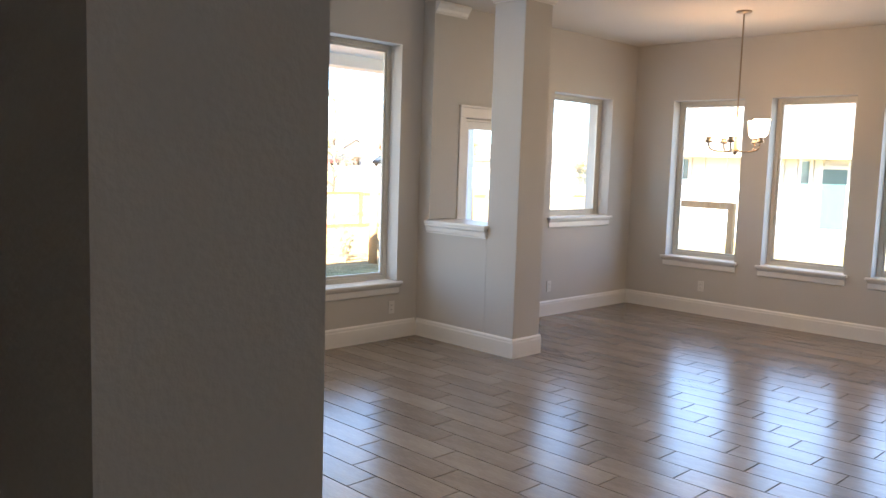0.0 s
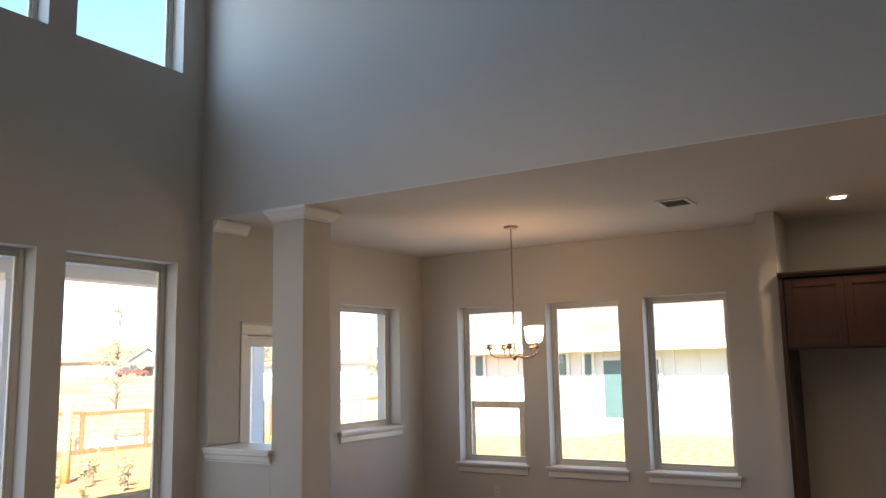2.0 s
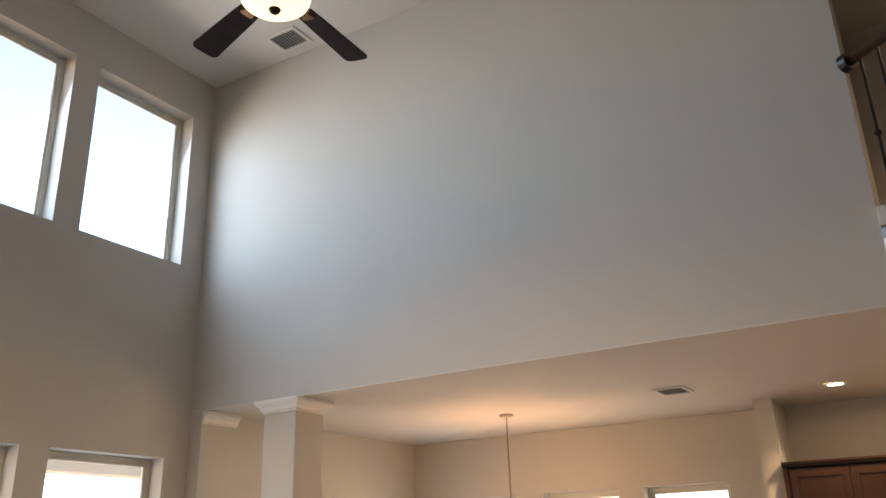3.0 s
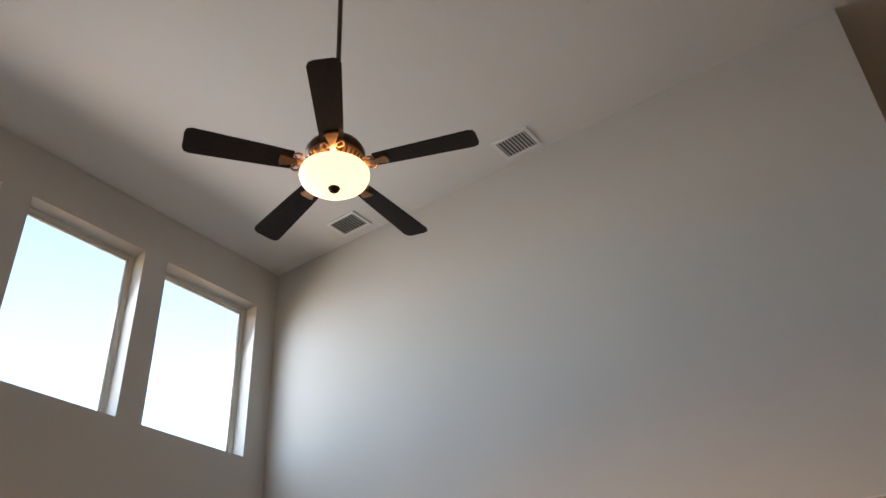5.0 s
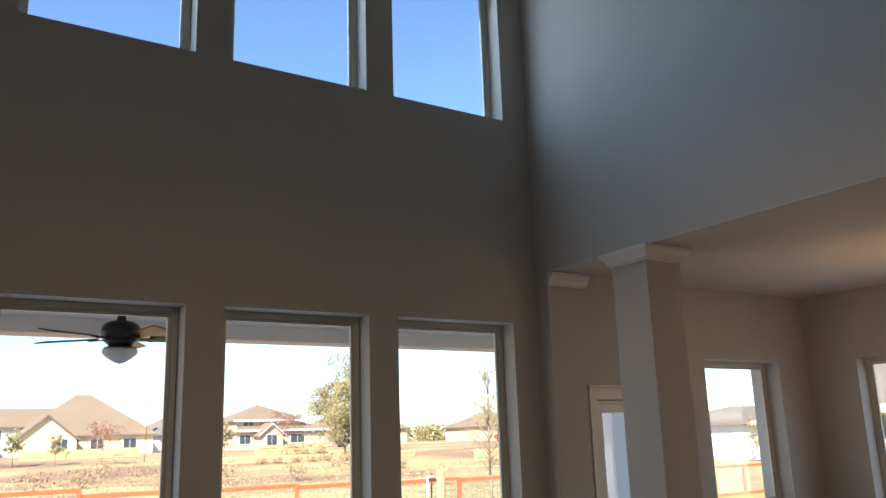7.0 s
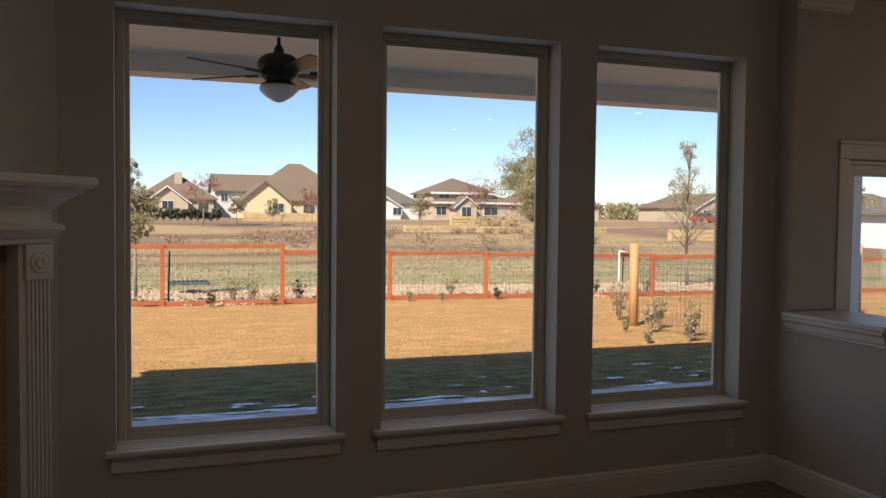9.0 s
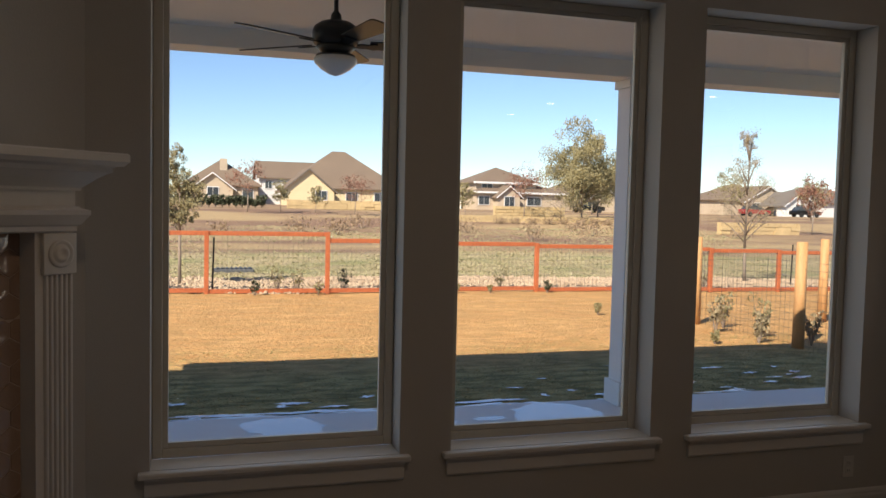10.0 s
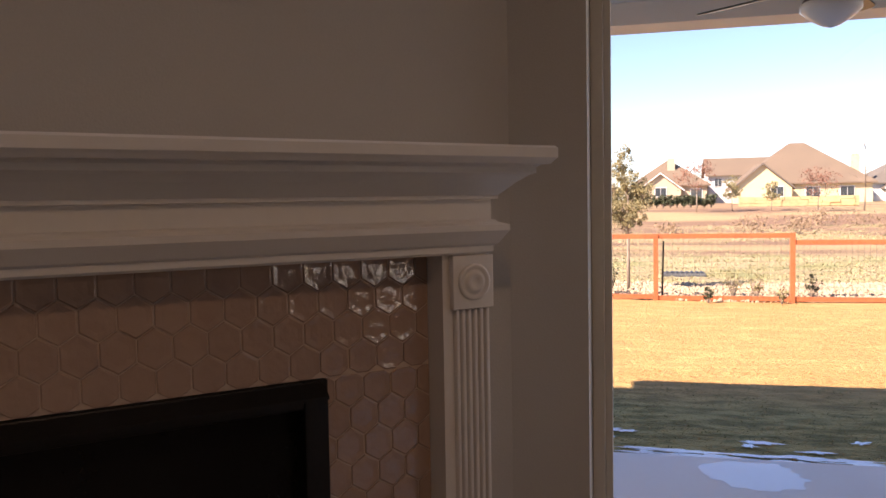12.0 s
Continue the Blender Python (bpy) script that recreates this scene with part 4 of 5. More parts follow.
def plank_mesh(w, l):
    bm = bx(-w / 2 + GAP / 2, w / 2 - GAP / 2, -l / 2 + GAP / 2, l / 2 - GAP / 2, -0.008, 0.0)
    es = [e for e in bm.edges if all(v.co.z > -0.001 for v in e.verts)]
    bmesh.ops.bevel(bm, geom=es, offset=0.0012, segments=1, affect="EDGES")
    return mesh_of("plank", bm, TILE)


PLANKS = {}
rest = bmesh.new()
made = 0
for k in range(-18, 32):
    x0, x1 = 0.01 - PW * (k + 1), 0.01 - PW * k
    x0, x1 = max(x0, LX), min(x1, DX)
    if x1 - x0 < 0.02:
        continue
    for j in range(-14, 10):
        y0 = -3.47 - 0.2033 * (k % 3) + PL * j
        y1 = min(y0 + PL, 0.0 if x0 < 0 else DY)
        y0 = max(y0, BY)
        if y1 - y0 < 0.02:
            continue
        cx, cy = (x0 + x1) / 2, (y0 + y1) / 2
        if -2.9 < cx < 2.6 and -4.3 < cy and made < 300:
            key = (round(x1 - x0, 3), round(y1 - y0, 3))
            if key not in PLANKS:
                PLANKS[key] = plank_mesh(*key)
            ob = new("plank", PLANKS[key])
            ob.parent, ob.location = floor, (cx, cy, 0.0)
            made += 1
        else:
            v = [rest.verts.new(p) for p in ((x0 + GAP / 2, y0 + GAP / 2, 0), (x1 - GAP / 2, y0 + GAP / 2, 0), (x1 - GAP / 2, y1 - GAP / 2, 0), (x0 + GAP / 2, y1 - GAP / 2, 0))]
            u = [rest.verts.new((q.co.x, q.co.y, -0.006)) for q in v]
            rest.faces.new(v)
            for i in range(4):
                rest.faces.new((u[i], u[(i + 1) % 4], v[(i + 1) % 4], v[i]))
tagged(part("far_planks", rest, TILE, floor), kind="stuff")

# ---- fireplace tiles ----


def clip(poly, x0, x1, z0, z1):
    for axis, lim, sign in ((0, x0, 1), (0, x1, -1), (1, z0, 1), (1, z1, -1)):
        out = []
        for p, q in zip(poly, poly[1:] + poly[:1]):
            a, b = sign * (p[axis] - lim), sign * (q[axis] - lim)
            if a >= 0:
                out.append(p)
            if a * b < 0:
                t = a / (a - b)
                out.append((p[0] + t * (q[0] - p[0]), p[1] + t * (q[1] - p[1])))
        poly = out
        if len(poly) < 3:
            return []
    return poly


HW, HH = 0.0375, 0.048
rng = random.Random(5)
for r in range(-1, 22):
    for c in range(-1, 22):
        hx, hz = 0.44 + c * (2 * HW + 0.003) + (r % 2) * (HW + 0.0015), r * (1.5 * HH + 0.003)
        hexa = [(hx, hz + HH), (hx - HW, hz + HH / 2), (hx - HW, hz - HH / 2), (hx, hz - HH), (hx + HW, hz - HH / 2), (hx + HW, hz + HH / 2)]
        for rect in ((0.442, 0.7345, 0.0, 1.2345), (1.7415, 2.034, 0.0, 1.2345), (0.442, 2.034, 1.2365, 1.524)):
            poly = clip(hexa, *rect)
            area = abs(sum(p[0] * q[1] - q[0] * p[1] for p, q in zip(poly, poly[1:] + poly[:1]))) / 2 if poly else 0
            if area < 0.0004:
                continue
            bm = bmesh.new()
            mx, mz = sum(p[0] for p in poly) / len(poly), sum(p[1] for p in poly) / len(poly)
            tx, tz = rng.uniform(-0.012, 0.012), rng.uniform(-0.012, 0.012)
            rings = []
            for k, d in ((1.0, TF - 0.0025), (1.0, TF - 0.0005), (0.92, TF + 0.0005), (0.60, TF - 0.0002)):
                rings.append([bm.verts.new((mx + k * (p[0] - mx), d + (tx * (p[0] - mx) + tz * (p[1] - mz) if k < 1 else 0), mz + k * (p[1] - mz))) for p in poly])
            for a, b in zip(rings, rings[1:]):
                for i in range(len(poly)):
                    bm.faces.new((a[i], a[(i + 1) % len(poly)], b[(i + 1) % len(poly)], b[i]))
            bm.faces.new(rings[-1])
            bmesh.ops.recalc_face_normals(bm, faces=bm.faces)
            fpart("hex_tile", bm, HEXTILE)

# ---- yard: red fence, cedar fence, rocks, plants ----
FY = 13.8
fence = thing("fence", (0, FY, ground_z(0, FY)), "red-stained wooden rail fence with thin wire mesh along the lawn", "fence")
posts = [-18.2, -15.75, -13.3, -10.85, -8.4, -5.95, -3.5, -1.02, 1.42, 3.8, 6.25, 8.45, 10.45, 12.9, 15.35, 17.8, 20.25, 22.7, 25.15, 27.6, 30.05]


def fence_top(x):
    return 1.0 if x < -1.0 else 0.89 - 0.018 * (min(x, 18) + 1)


for x in posts:
    g = ground_z(x, FY)
    part("post", bx(x - 0.045, x + 0.045, FY - 0.045, FY + 0.045, g - 0.05, fence_top(x) + 0.005, bevel=0.006), REDWOOD, fence)
wires = bmesh.new()
for x0, x1 in zip(posts, posts[1:]):
    t, g = fence_top((x0 + x1) / 2), ground_z((x0 + x1) / 2, FY)
    part("rail", bx(x0 + 0.046, x1 - 0.046, FY - 0.02, FY + 0.02, t - 0.09, t, bevel=0.004), REDWOOD, fence)
    part("rail", bx(x0 + 0.046, x1 - 0.046, FY - 0.02, FY + 0.02, g + 0.02, g + 0.11, bevel=0.004), REDWOOD, fence)
    n = 24
    for i in range(1, n):
        x = x0 + (x1 - x0) * i / n
        box(wires, x - 0.0016, x + 0.0016, FY - 0.024, FY - 0.021, g + 0.06, t - 0.03)
    for i in range(1, 10):
        z = g + 0.1 + (t - g - 0.2) * i / 10
        box(wires, x0 + 0.045, x1 - 0.045, FY - 0.024, FY - 0.021, z - 0.0014, z + 0.0014)
tagged(part("wire_mesh", wires, WIRE, fence), kind="stuff")

side = thing("side_fence", (4.4, 8.4, ground_z(4.4, 8.4)), "raw cedar posts with dark wire mesh at the lawn's side", "fence")
wires = bmesh.new()
SIDE = [(4.34, 3.5), (4.34, 5.85), (4.42, 8.42), (7.1, 8.5), (9.8, 8.6), (12.5, 8.7)]
for x, y in SIDE:
    g = ground_z(x, y)
    bm = tube(bmesh.new(), (x, y, g - 0.05), (x, y, g + 1.48), 0.085, 0.075, 12)
    for v in bm.verts:
        v.co.x += 0.012 * noise.noise((v.co.z * 2, y, 1))
    part("post", bm, CEDAR, side, "raw cedar log post", True)
for (xa, ya), (xb, yb) in zip(SIDE, SIDE[1:]):
    n = int(math.hypot(xb - xa, yb - ya) / 0.10)
    for i in range(1, n):
        x, y = xa + (xb - xa) * i / n, ya + (yb - ya) * i / n
        g = ground_z(x, y)
        tube(wires, (x, y, g), (x, y, g + 1.2), 0.002, seg=4)
    ga, gb = ground_z(xa, ya), ground_z(xb, yb)
    for i in range(12):
        tube(wires, (xa, ya, ga + 0.05 + 0.105 * i), (xb, yb, gb + 0.05 + 0.105 * i), 0.002, seg=4)
tagged(part("wire_mesh", wires, WIRE, side), kind="stuff")

# thin dark stakes beside the rail fence
for x, y in ((-3.38, 14.0), (8.3, 15.0), (6.9, 14.9), (12.0, 15.2)):
    g = ground_z(x, y)
    tagged(part("stake", tube(bmesh.new(), (x, y, g - 0.05), (x + 0.03, y, g + 1.15), 0.02, 0.018, 6), BLACK), "thin dark metal stake in the ground", "stake", group="garden stakes")
bm = tube(bmesh.new(), (7.4, 13.72, ground_z(7.4, 13.72) - 0.02), (7.4, 13.72, 0.80), 0.025, seg=10)
tube(bm, (7.39, 13.72, 0.80), (7.62, 13.72, 0.78), 0.028, seg=10)
tagged(part("standpipe", bm, PLASTIC, smooth=True), "white plastic standpipe by the fence", "pipe")


drain = thing("drain_cover", (-2.75, 19.1, ground_z(-2.75, 19.1)), "low dark grey drain cover set in the field", "drain")
dz = ground_z(-2.75, 19.1)
part("slab", bx(-3.28, -2.22, 18.8, 19.4, dz - 0.1, dz + 0.09, bevel=0.02), DRAIN, drain)
for k in range(8):
    part("grate_bar", bx(-3.18 + k * 0.12, -3.12 + k * 0.12, 18.86, 19.34, dz + 0.0905, dz + 0.115, bevel=0.004), BLACK, drain)


def scatter_rocks(name, x0, x1, y0, y1, count, lo, hi, mat, label, seed):
    rr = random.Random(seed)
    verts, faces = [], []
    base = bmesh.new()
    bmesh.ops.create_icosphere(base, subdivisions=1, radius=1)
    bv, bf = [v.co.copy() for v in base.verts], [[v.index for v in f.verts] for f in base.faces]
    base.free()
    for _ in range(count):
        x, y, s = rr.uniform(x0, x1), rr.uniform(y0, y1), rr.uniform(lo, hi)
        y += 0.25 * math.sin(x * 0.7)
        q = Euler((rr.uniform(0, 6), rr.uniform(0, 6), rr.uniform(0, 6))).to_matrix()
        sx, sy, sz = s * rr.uniform(0.8, 1.5), s, s * rr.uniform(0.5, 0.9)
        n0 = len(verts)
        g = ground_z(x, y) + s * 0.3
        for v in bv:
            p = q @ Vector((v.x * sx, v.y * sy, v.z * sz)) * (1 + 0.25 * noise.noise(v * 1.7 + Vector((x, y, 0))))
            verts.append((x + p.x, y + p.y, g + p.z))
        faces += [[n0 + i for i in f] for f in bf]
    me = bpy.data.meshes.new(name)
    me.from_pydata(verts, [], faces)
    me.materials.append(mat)
    return tagged(new(name, me), label, "rocks", kind="stuff")


scatter_rocks("river_rocks", -12, 15, 14.0, 17.2, 20000, 0.02, 0.06, ROCK, "pale river rocks in a strip behind the fence", 3)


def leaf_cloud(rr, centers, count, size, squash=1.0):
    """Many small leaf quads about a set of (centre, radius) clumps."""
    verts, faces = [], []
    for _ in range(count):
        c, rad = centers[rr.randrange(len(centers))]
        d = Vector((rr.gauss(0, 1), rr.gauss(0, 1), rr.gauss(0, 1) * squash))
        d = d.normalized() * rad * rr.random() ** 0.45
        p = c + d
        q = Euler((rr.uniform(0, 6.3), rr.uniform(0, 6.3), rr.uniform(0, 6.3))).to_matrix()
        s = size * rr.uniform(0.6, 1.4)
        n0 = len(verts)
        for u, v in ((-s, 0), (0, -s * 0.5), (s, 0), (0, s * 0.5)):
            verts.append(tuple(p + q @ Vector((u, v, 0.12 * s * (abs(u) > 0)))))
        faces.append((n0, n0 + 1, n0 + 2, n0 + 3))
    return verts, faces


def tree(place, height, spread_r, leaf, count, size, label, seed, trunk_share=0.3, upright=False, name="tree", bark=None, limbs=9):
    rr = random.Random(seed)
    x, y = place
    g = ground_z(x, y)
    t = thing(name, (x, y, g), label, "tree")
    bm = bmesh.new()
    r0 = height * 0.010 + 0.008
    base, mid, top = Vector((x, y, g - 0.1)), Vector((x + rr.uniform(-0.05, 0.05) * height * 0.3, y, g + height * trunk_share)), Vector((x, y, g + height * (0.93 if upright else 0.72)))
    tube(bm, base, mid, r0, r0 * 0.75, 8)
    tube(bm, mid, top, r0 * 0.75, r0 * 0.15, 7)
    centers = []
    for k in range(limbs):
        f = rr.uniform(0.0, 1.0)
        s = mid.lerp(top, f * 0.85)
        an = 2 * math.pi * (k * 0.382 + rr.uniform(-0.08, 0.08))
        reach = spread_r * ((1.0 - 0.75 * f) if upright else rr.uniform(0.55, 1.0) * (1 - 0.35 * f * f))
        rise = height * (0.16 if upright else rr.uniform(0.06, 0.26))
        e = s + Vector((math.cos(an) * reach, math.sin(an) * reach, rise))
        m = s.lerp(e, 0.5) + Vector((0, 0, rise * 0.12))
        tube(bm, s, m, r0 * 0.38, r0 * 0.24, 6)
        tube(bm, m, e, r0 * 0.24, r0 * 0.07, 5)
        for j in range(5):
            a = m.lerp(e, rr.uniform(0.0, 0.9))
            b = a + Vector((rr.gauss(0, 1), rr.gauss(0, 1), abs(rr.gauss(0, 1)) * 0.8 + 0.2)).normalized() * reach * rr.uniform(0.25, 0.5)
            tube(bm, a, b, r0 * 0.09, r0 * 0.03, 4)
            centers.append((b, reach * rr.uniform(0.2, 0.34)))
        centers.append((e, reach * 0.36)), centers.append((m, reach * 0.30))
    for k in range(44):
        f = rr.random()
        wide = spread_r * (0.25 + 0.75 * (1 - f) if upright else max(0.25, math.sin(math.pi * (0.18 + 0.74 * f)))) * rr.random() ** 0.5
        an = rr.uniform(0, 6.283)
        centers.append((Vector((x + wide * math.cos(an), y + wide * math.sin(an), g + height * (trunk_share + 0.06 + (0.92 - trunk_share) * f))), spread_r * rr.uniform(0.12, 0.26)))
    centers.append((top, spread_r * (0.22 if upright else 0.4)))
    part("trunk", bm, bark or BARK, t, smooth=True)
    if count:
        me = bpy.data.meshes.new("crown")
        vs, fs = leaf_cloud(rr, centers, count, size)
        inv = world_of(t).inverted()
        me.from_pydata([tuple(inv @ Vector(v)) for v in vs], [], fs)
        me.materials.append(leaf)
        ob = new("crown", me)
        ob.parent = t
    return t


O, P, R = LEAF_OLIVE, LEAF_PALE, LEAF_RED
tree((-4.05, 15.4), 3.15, 0.50, O, 11000, 0.022, "slender young olive-green tree behind the fence", 11, 0.36, limbs=18)
tree((11.35, 16.3), 4.45, 0.95, P, 5200, 0.019, "tall sparse pale tree losing its leaves", 14, 0.22, True, limbs=26)
tree((29.2, 62.8), 9.4, 3.6, O, 24000, 0.085, "large olive-green tree at the field's far side", 12, 0.10, limbs=24)
tree((33.5, 68), 6.5, 3.4, O, 10000, 0.09, "broad olive-green tree beside the road", 13, 0.12, limbs=18)
tree((45.6, 53), 4.9, 1.7, R, 1500, 0.09, "small tree with rusty autumn leaves", 15, 0.3, limbs=12)
tree((24.0, 63.6), 4.9, 2.0, R, 1300, 0.075, "thin tree with rusty autumn leaves", 17, 0.3, limbs=14)
tree((19.3, 66), 3.0, 1.1, O, 1100, 0.08, "small olive-green tree near the stone wall", 18, 0.25, limbs=10)
tree((0.3, 66), 4.4, 1.8, R, 1000, 0.07, "thin tree with rusty autumn leaves", 19, 0.3, limbs=14)
tree((9.3, 66), 3.4, 1.8, R, 900, 0.07, "thin tree with rusty autumn leaves", 20, 0.3, limbs=12)
tree((3.2, 68), 2.8, 0.8, O, 900, 0.08, "small olive-green tree before the houses", 21, 0.25, limbs=10)
tree((6.2, 68), 2.5, 0.7, O, 700, 0.08, "small olive-green tree before the houses", 22, 0.25, limbs=10)
tree((12.6, 66), 5.6, 1.6, P, 90, 0.06, "bare thin tree near the stone wall", 23, 0.3, True, limbs=14)
tree((26.3, 61), 3.8, 2.4, P, 380, 0.07, "bare grey twiggy tree beside the large tree", 24, 0.15, limbs=16)
for k, (x, y, h) in enumerate(((-14, 80, 5), (-22, 74, 6), (56, 78, 6), (62, 72, 5), (40, 82, 6), (70, 66, 5))):
    tree((x, y), h, h * 0.4, O, 1500, 0.11, "olive-green tree among the far houses", 30 + k, 0.25, limbs=10)


def shrub(name, x, y, h, w, leaf, count, size, label, seed, group=""):
    rr = random.Random(seed)
    g = ground_z(x, y)
    t = thing(name, (x, y, g), label, "shrub", group)
    bm = bmesh.new()
    centers = []
    for k in range(9):
        an = 2.4 * k
        e = Vector((x + math.cos(an) * w * rr.uniform(0.3, 0.9), y + math.sin(an) * w * rr.uniform(0.3, 0.9), g + h * rr.uniform(0.5, 0.95)))
        tube(bm, (x, y, g - 0.02), e, 0.012 * h + 0.003, 0.003, 4)
        centers.append((e, w * 0.42)), centers.append((Vector((x, y, g)).lerp(e, 0.6), w * 0.35))
    part("stems", bm, BARK, t)
    me = bpy.data.meshes.new("foliage")
    vs, fs = leaf_cloud(rr, centers, count, size, 0.9)
    inv = world_of(t).inverted()
    me.from_pydata([tuple(inv @ Vector((a, b, max(c, g)))) for a, b, c in vs], [], fs)
    me.materials.append(leaf)
    ob = new("foliage", me)
    ob.parent = t
    return t


for k, (x, y, h) in enumerate(((-2.55, 13.45, 0.30), (-1.65, 13.9, 0.52), (-1.25, 13.5, 0.28), (-0.6, 14.3, 0.5), (1.75, 13.4, 0.22), (2.5, 13.3, 0.20), (3.95, 13.5, 0.26), (-2.05, 14.1, 0.6), (3.1, 14.3, 0.5), (-4.4, 14.2, 0.55), (8.6, 14.3, 0.65), (7.2, 14.5, 0.4))):
    shrub("young_shrub", x, y, h, h * 0.36, LEAF_OLIVE if k % 3 else LEAF_DARK, 130, 0.03, "small sparse young shrub by the fence", 50 + k, "young shrubs")
for k, (x, y, h) in enumerate(((4.05, 6.3, 0.42), (4.5, 6.8, 0.62), (4.1, 7.4, 0.55), (4.6, 7.9, 0.6), (4.6, 9.2, 0.75), (4.2, 10.0, 0.5), (4.7, 6.0, 0.5), (3.35, 6.35, 0.20), (3.5, 8.6, 0.22), (3.75, 7.6, 0.2), (4.8, 5.4, 0.5), (3.2, 9.6, 0.22))):
    shrub("border_shrub", x, y, h, h * 0.30, LEAF_OLIVE if k % 2 else LEAF_PALE, 240, 0.03, "leafy young shrub along the side fence", 70 + k, "border shrubs")
for k in range(26):
    rr = random.Random(200 + k)
    x, y = rr.uniform(-9, 34), rr.uniform(40, 60)
    shrub("dry_shrub", x, y, rr.uniform(0.5, 1.0), rr.uniform(0.8, 1.4), SHRUBTAN, 170, 0.08, "low dry brown shrub in the field", 100 + k, "dry field shrubs")
for k in range(9):
    shrub("clipped_shrub", 20.5 + k * 1.45, 60.4 + 0.3 * math.sin(k * 2), 0.8, 0.6, SHRUBTAN, 700, 0.05, "round dry ornamental grass clump by the stone wall", 140 + k, "grass clumps")
for k in range(12):
    shrub("hedge_shrub", -4.5 + k * 0.62, 78, 1.15, 0.5, LEAF_DARK, 420, 0.12, "dark green hedge shrub before the houses", 160 + k, "hedge")


# limestone terrace walls: stones in courses
def stone_wall(x0, x1, y, z0, courses, h, label, seed):
    w = thing("stone_wall", ((x0 + x1) / 2, y, z0), label, "stone wall")
    rr = random.Random(seed)
    part("core", bx(x0, x1, y + 0.06, y + 0.5, z0 - 0.8, z0 + courses * h - 0.03), LIME, w)
    for c in range(courses):
        x = x0
        while x < x1:
            l = rr.uniform(0.7, 1.6)
            d = rr.uniform(0.0, 0.10)
            part("stone", bx(x + 0.02, min(x + l, x1) - 0.02, y - d, y + 0.5, z0 + c * h + 0.015, z0 + (c + 1) * h - 0.015 + rr.uniform(-0.02, 0.03)), LIME, w)
            x += l


stone_wall(16.5, 36.0, 62.0, -0.18, 3, 0.32, "long yellow limestone retaining wall in stacked blocks", 1)
stone_wall(22.5, 29.5, 67.0, 0.74, 3, 0.28, "yellow limestone terrace wall behind the field", 2)
stone_wall(5.0, 15.5, 80.0, 0.86, 3, 0.30, "yellow limestone garden wall before the houses", 3)
stone_wall(36.0, 43.5, 52.0, -0.25, 3, 0.32, "yellow limestone wall beside the road", 4)


# ---- houses ----
def hip(bm, x0, x1, y0, y1, z, h, over=0.5):
    x0, x1, y0, y1 = x0 - over, x1 + over, y0 - over, y1 + over
    w, d = x1 - x0, y1 - y0
    r = min(w, d) / 2
    a, b = ((x0 + r, (y0 + y1) / 2), (x1 - r, (y0 + y1) / 2)) if w >= d else (((x0 + x1) / 2, y0 + r), ((x0 + x1) / 2, y1 - r))
    base = [bm.verts.new((*p, z)) for p in ((x0, y0), (x1, y0), (x1, y1), (x0, y1))]
    low = [bm.verts.new((*p, z - 0.18)) for p in ((x0, y0), (x1, y0), (x1, y1), (x0, y1))]
    A, B = bm.verts.new((*a, z + h)), bm.verts.new((b[0] + 0.01, b[1] + 0.01, z + h))
    fs = [(base[0], base[1], B, A), (base[1], base[2], B), (base[2], base[3], A, B), (base[3], base[0], A)] if w >= d else [(base[0], base[1], A), (base[1], base[2], B, A), (base[2], base[3], B), (base[3], base[0], A, B)]
    for f in fs:
        bm.faces.new(f)
    for k in range(4):
        bm.faces.new((low[k], low[(k + 1) % 4], base[(k + 1) % 4], base[k]))
    bm.faces.new(low[::-1])
    return bm


def gable(house, x0, x1, y0, y1, z, h, wall_mat, roof_mat, over=0.45):
    """A gable that faces the field at y0."""
    xm = (x0 + x1) / 2
    part("gable_wall", prism(bmesh.new(), [(x0, z - 0.02), (x1, z - 0.02), (xm, z + h)], "y", y0, y1), wall_mat, house)
    s = h / (xm - x0)
    bm = bmesh.new()
    prism(bm, [(x0 - over, z - over * s), (xm, z + h), (x1 + over, z - over * s), (x1 + over, z - over * s + 0.2), (xm, z + h + 0.24), (x0 - over, z - over * s + 0.2)], "y", y0 - 0.35, y1)
    part("gable_roof", bm, roof_mat, house)
    bm = bmesh.new()
    prism(bm, [(x0 - over, z - over * s - 0.03), (xm, z + h - 0.03), (x1 + over, z - over * s - 0.03), (x1 + over, z - over * s + 0.14), (xm, z + h + 0.16), (x0 - over, z - over * s + 0.14)], "y", y0 - 0.42, y0 - 0.351)
    part("bargeboard", bm, ROOF2 if wall_mat == CREAM else WHITESIDE, house)


def house_window(house, x, y, z, w, h):
    wd = part("window", bx(x - w / 2 - 0.1, x + w / 2 + 0.1, y - 0.08, y - 0.001, z - 0.1, z + h + 0.1), WHITESIDE, house)
    part("pane", bx(x - w / 2, x - 0.03, y - 0.1, y - 0.081, z, z + h), DIMGLASS, wd)
    part("pane", bx(x + 0.03, x + w / 2, y - 0.1, y - 0.081, z, z + h), DIMGLASS, wd)


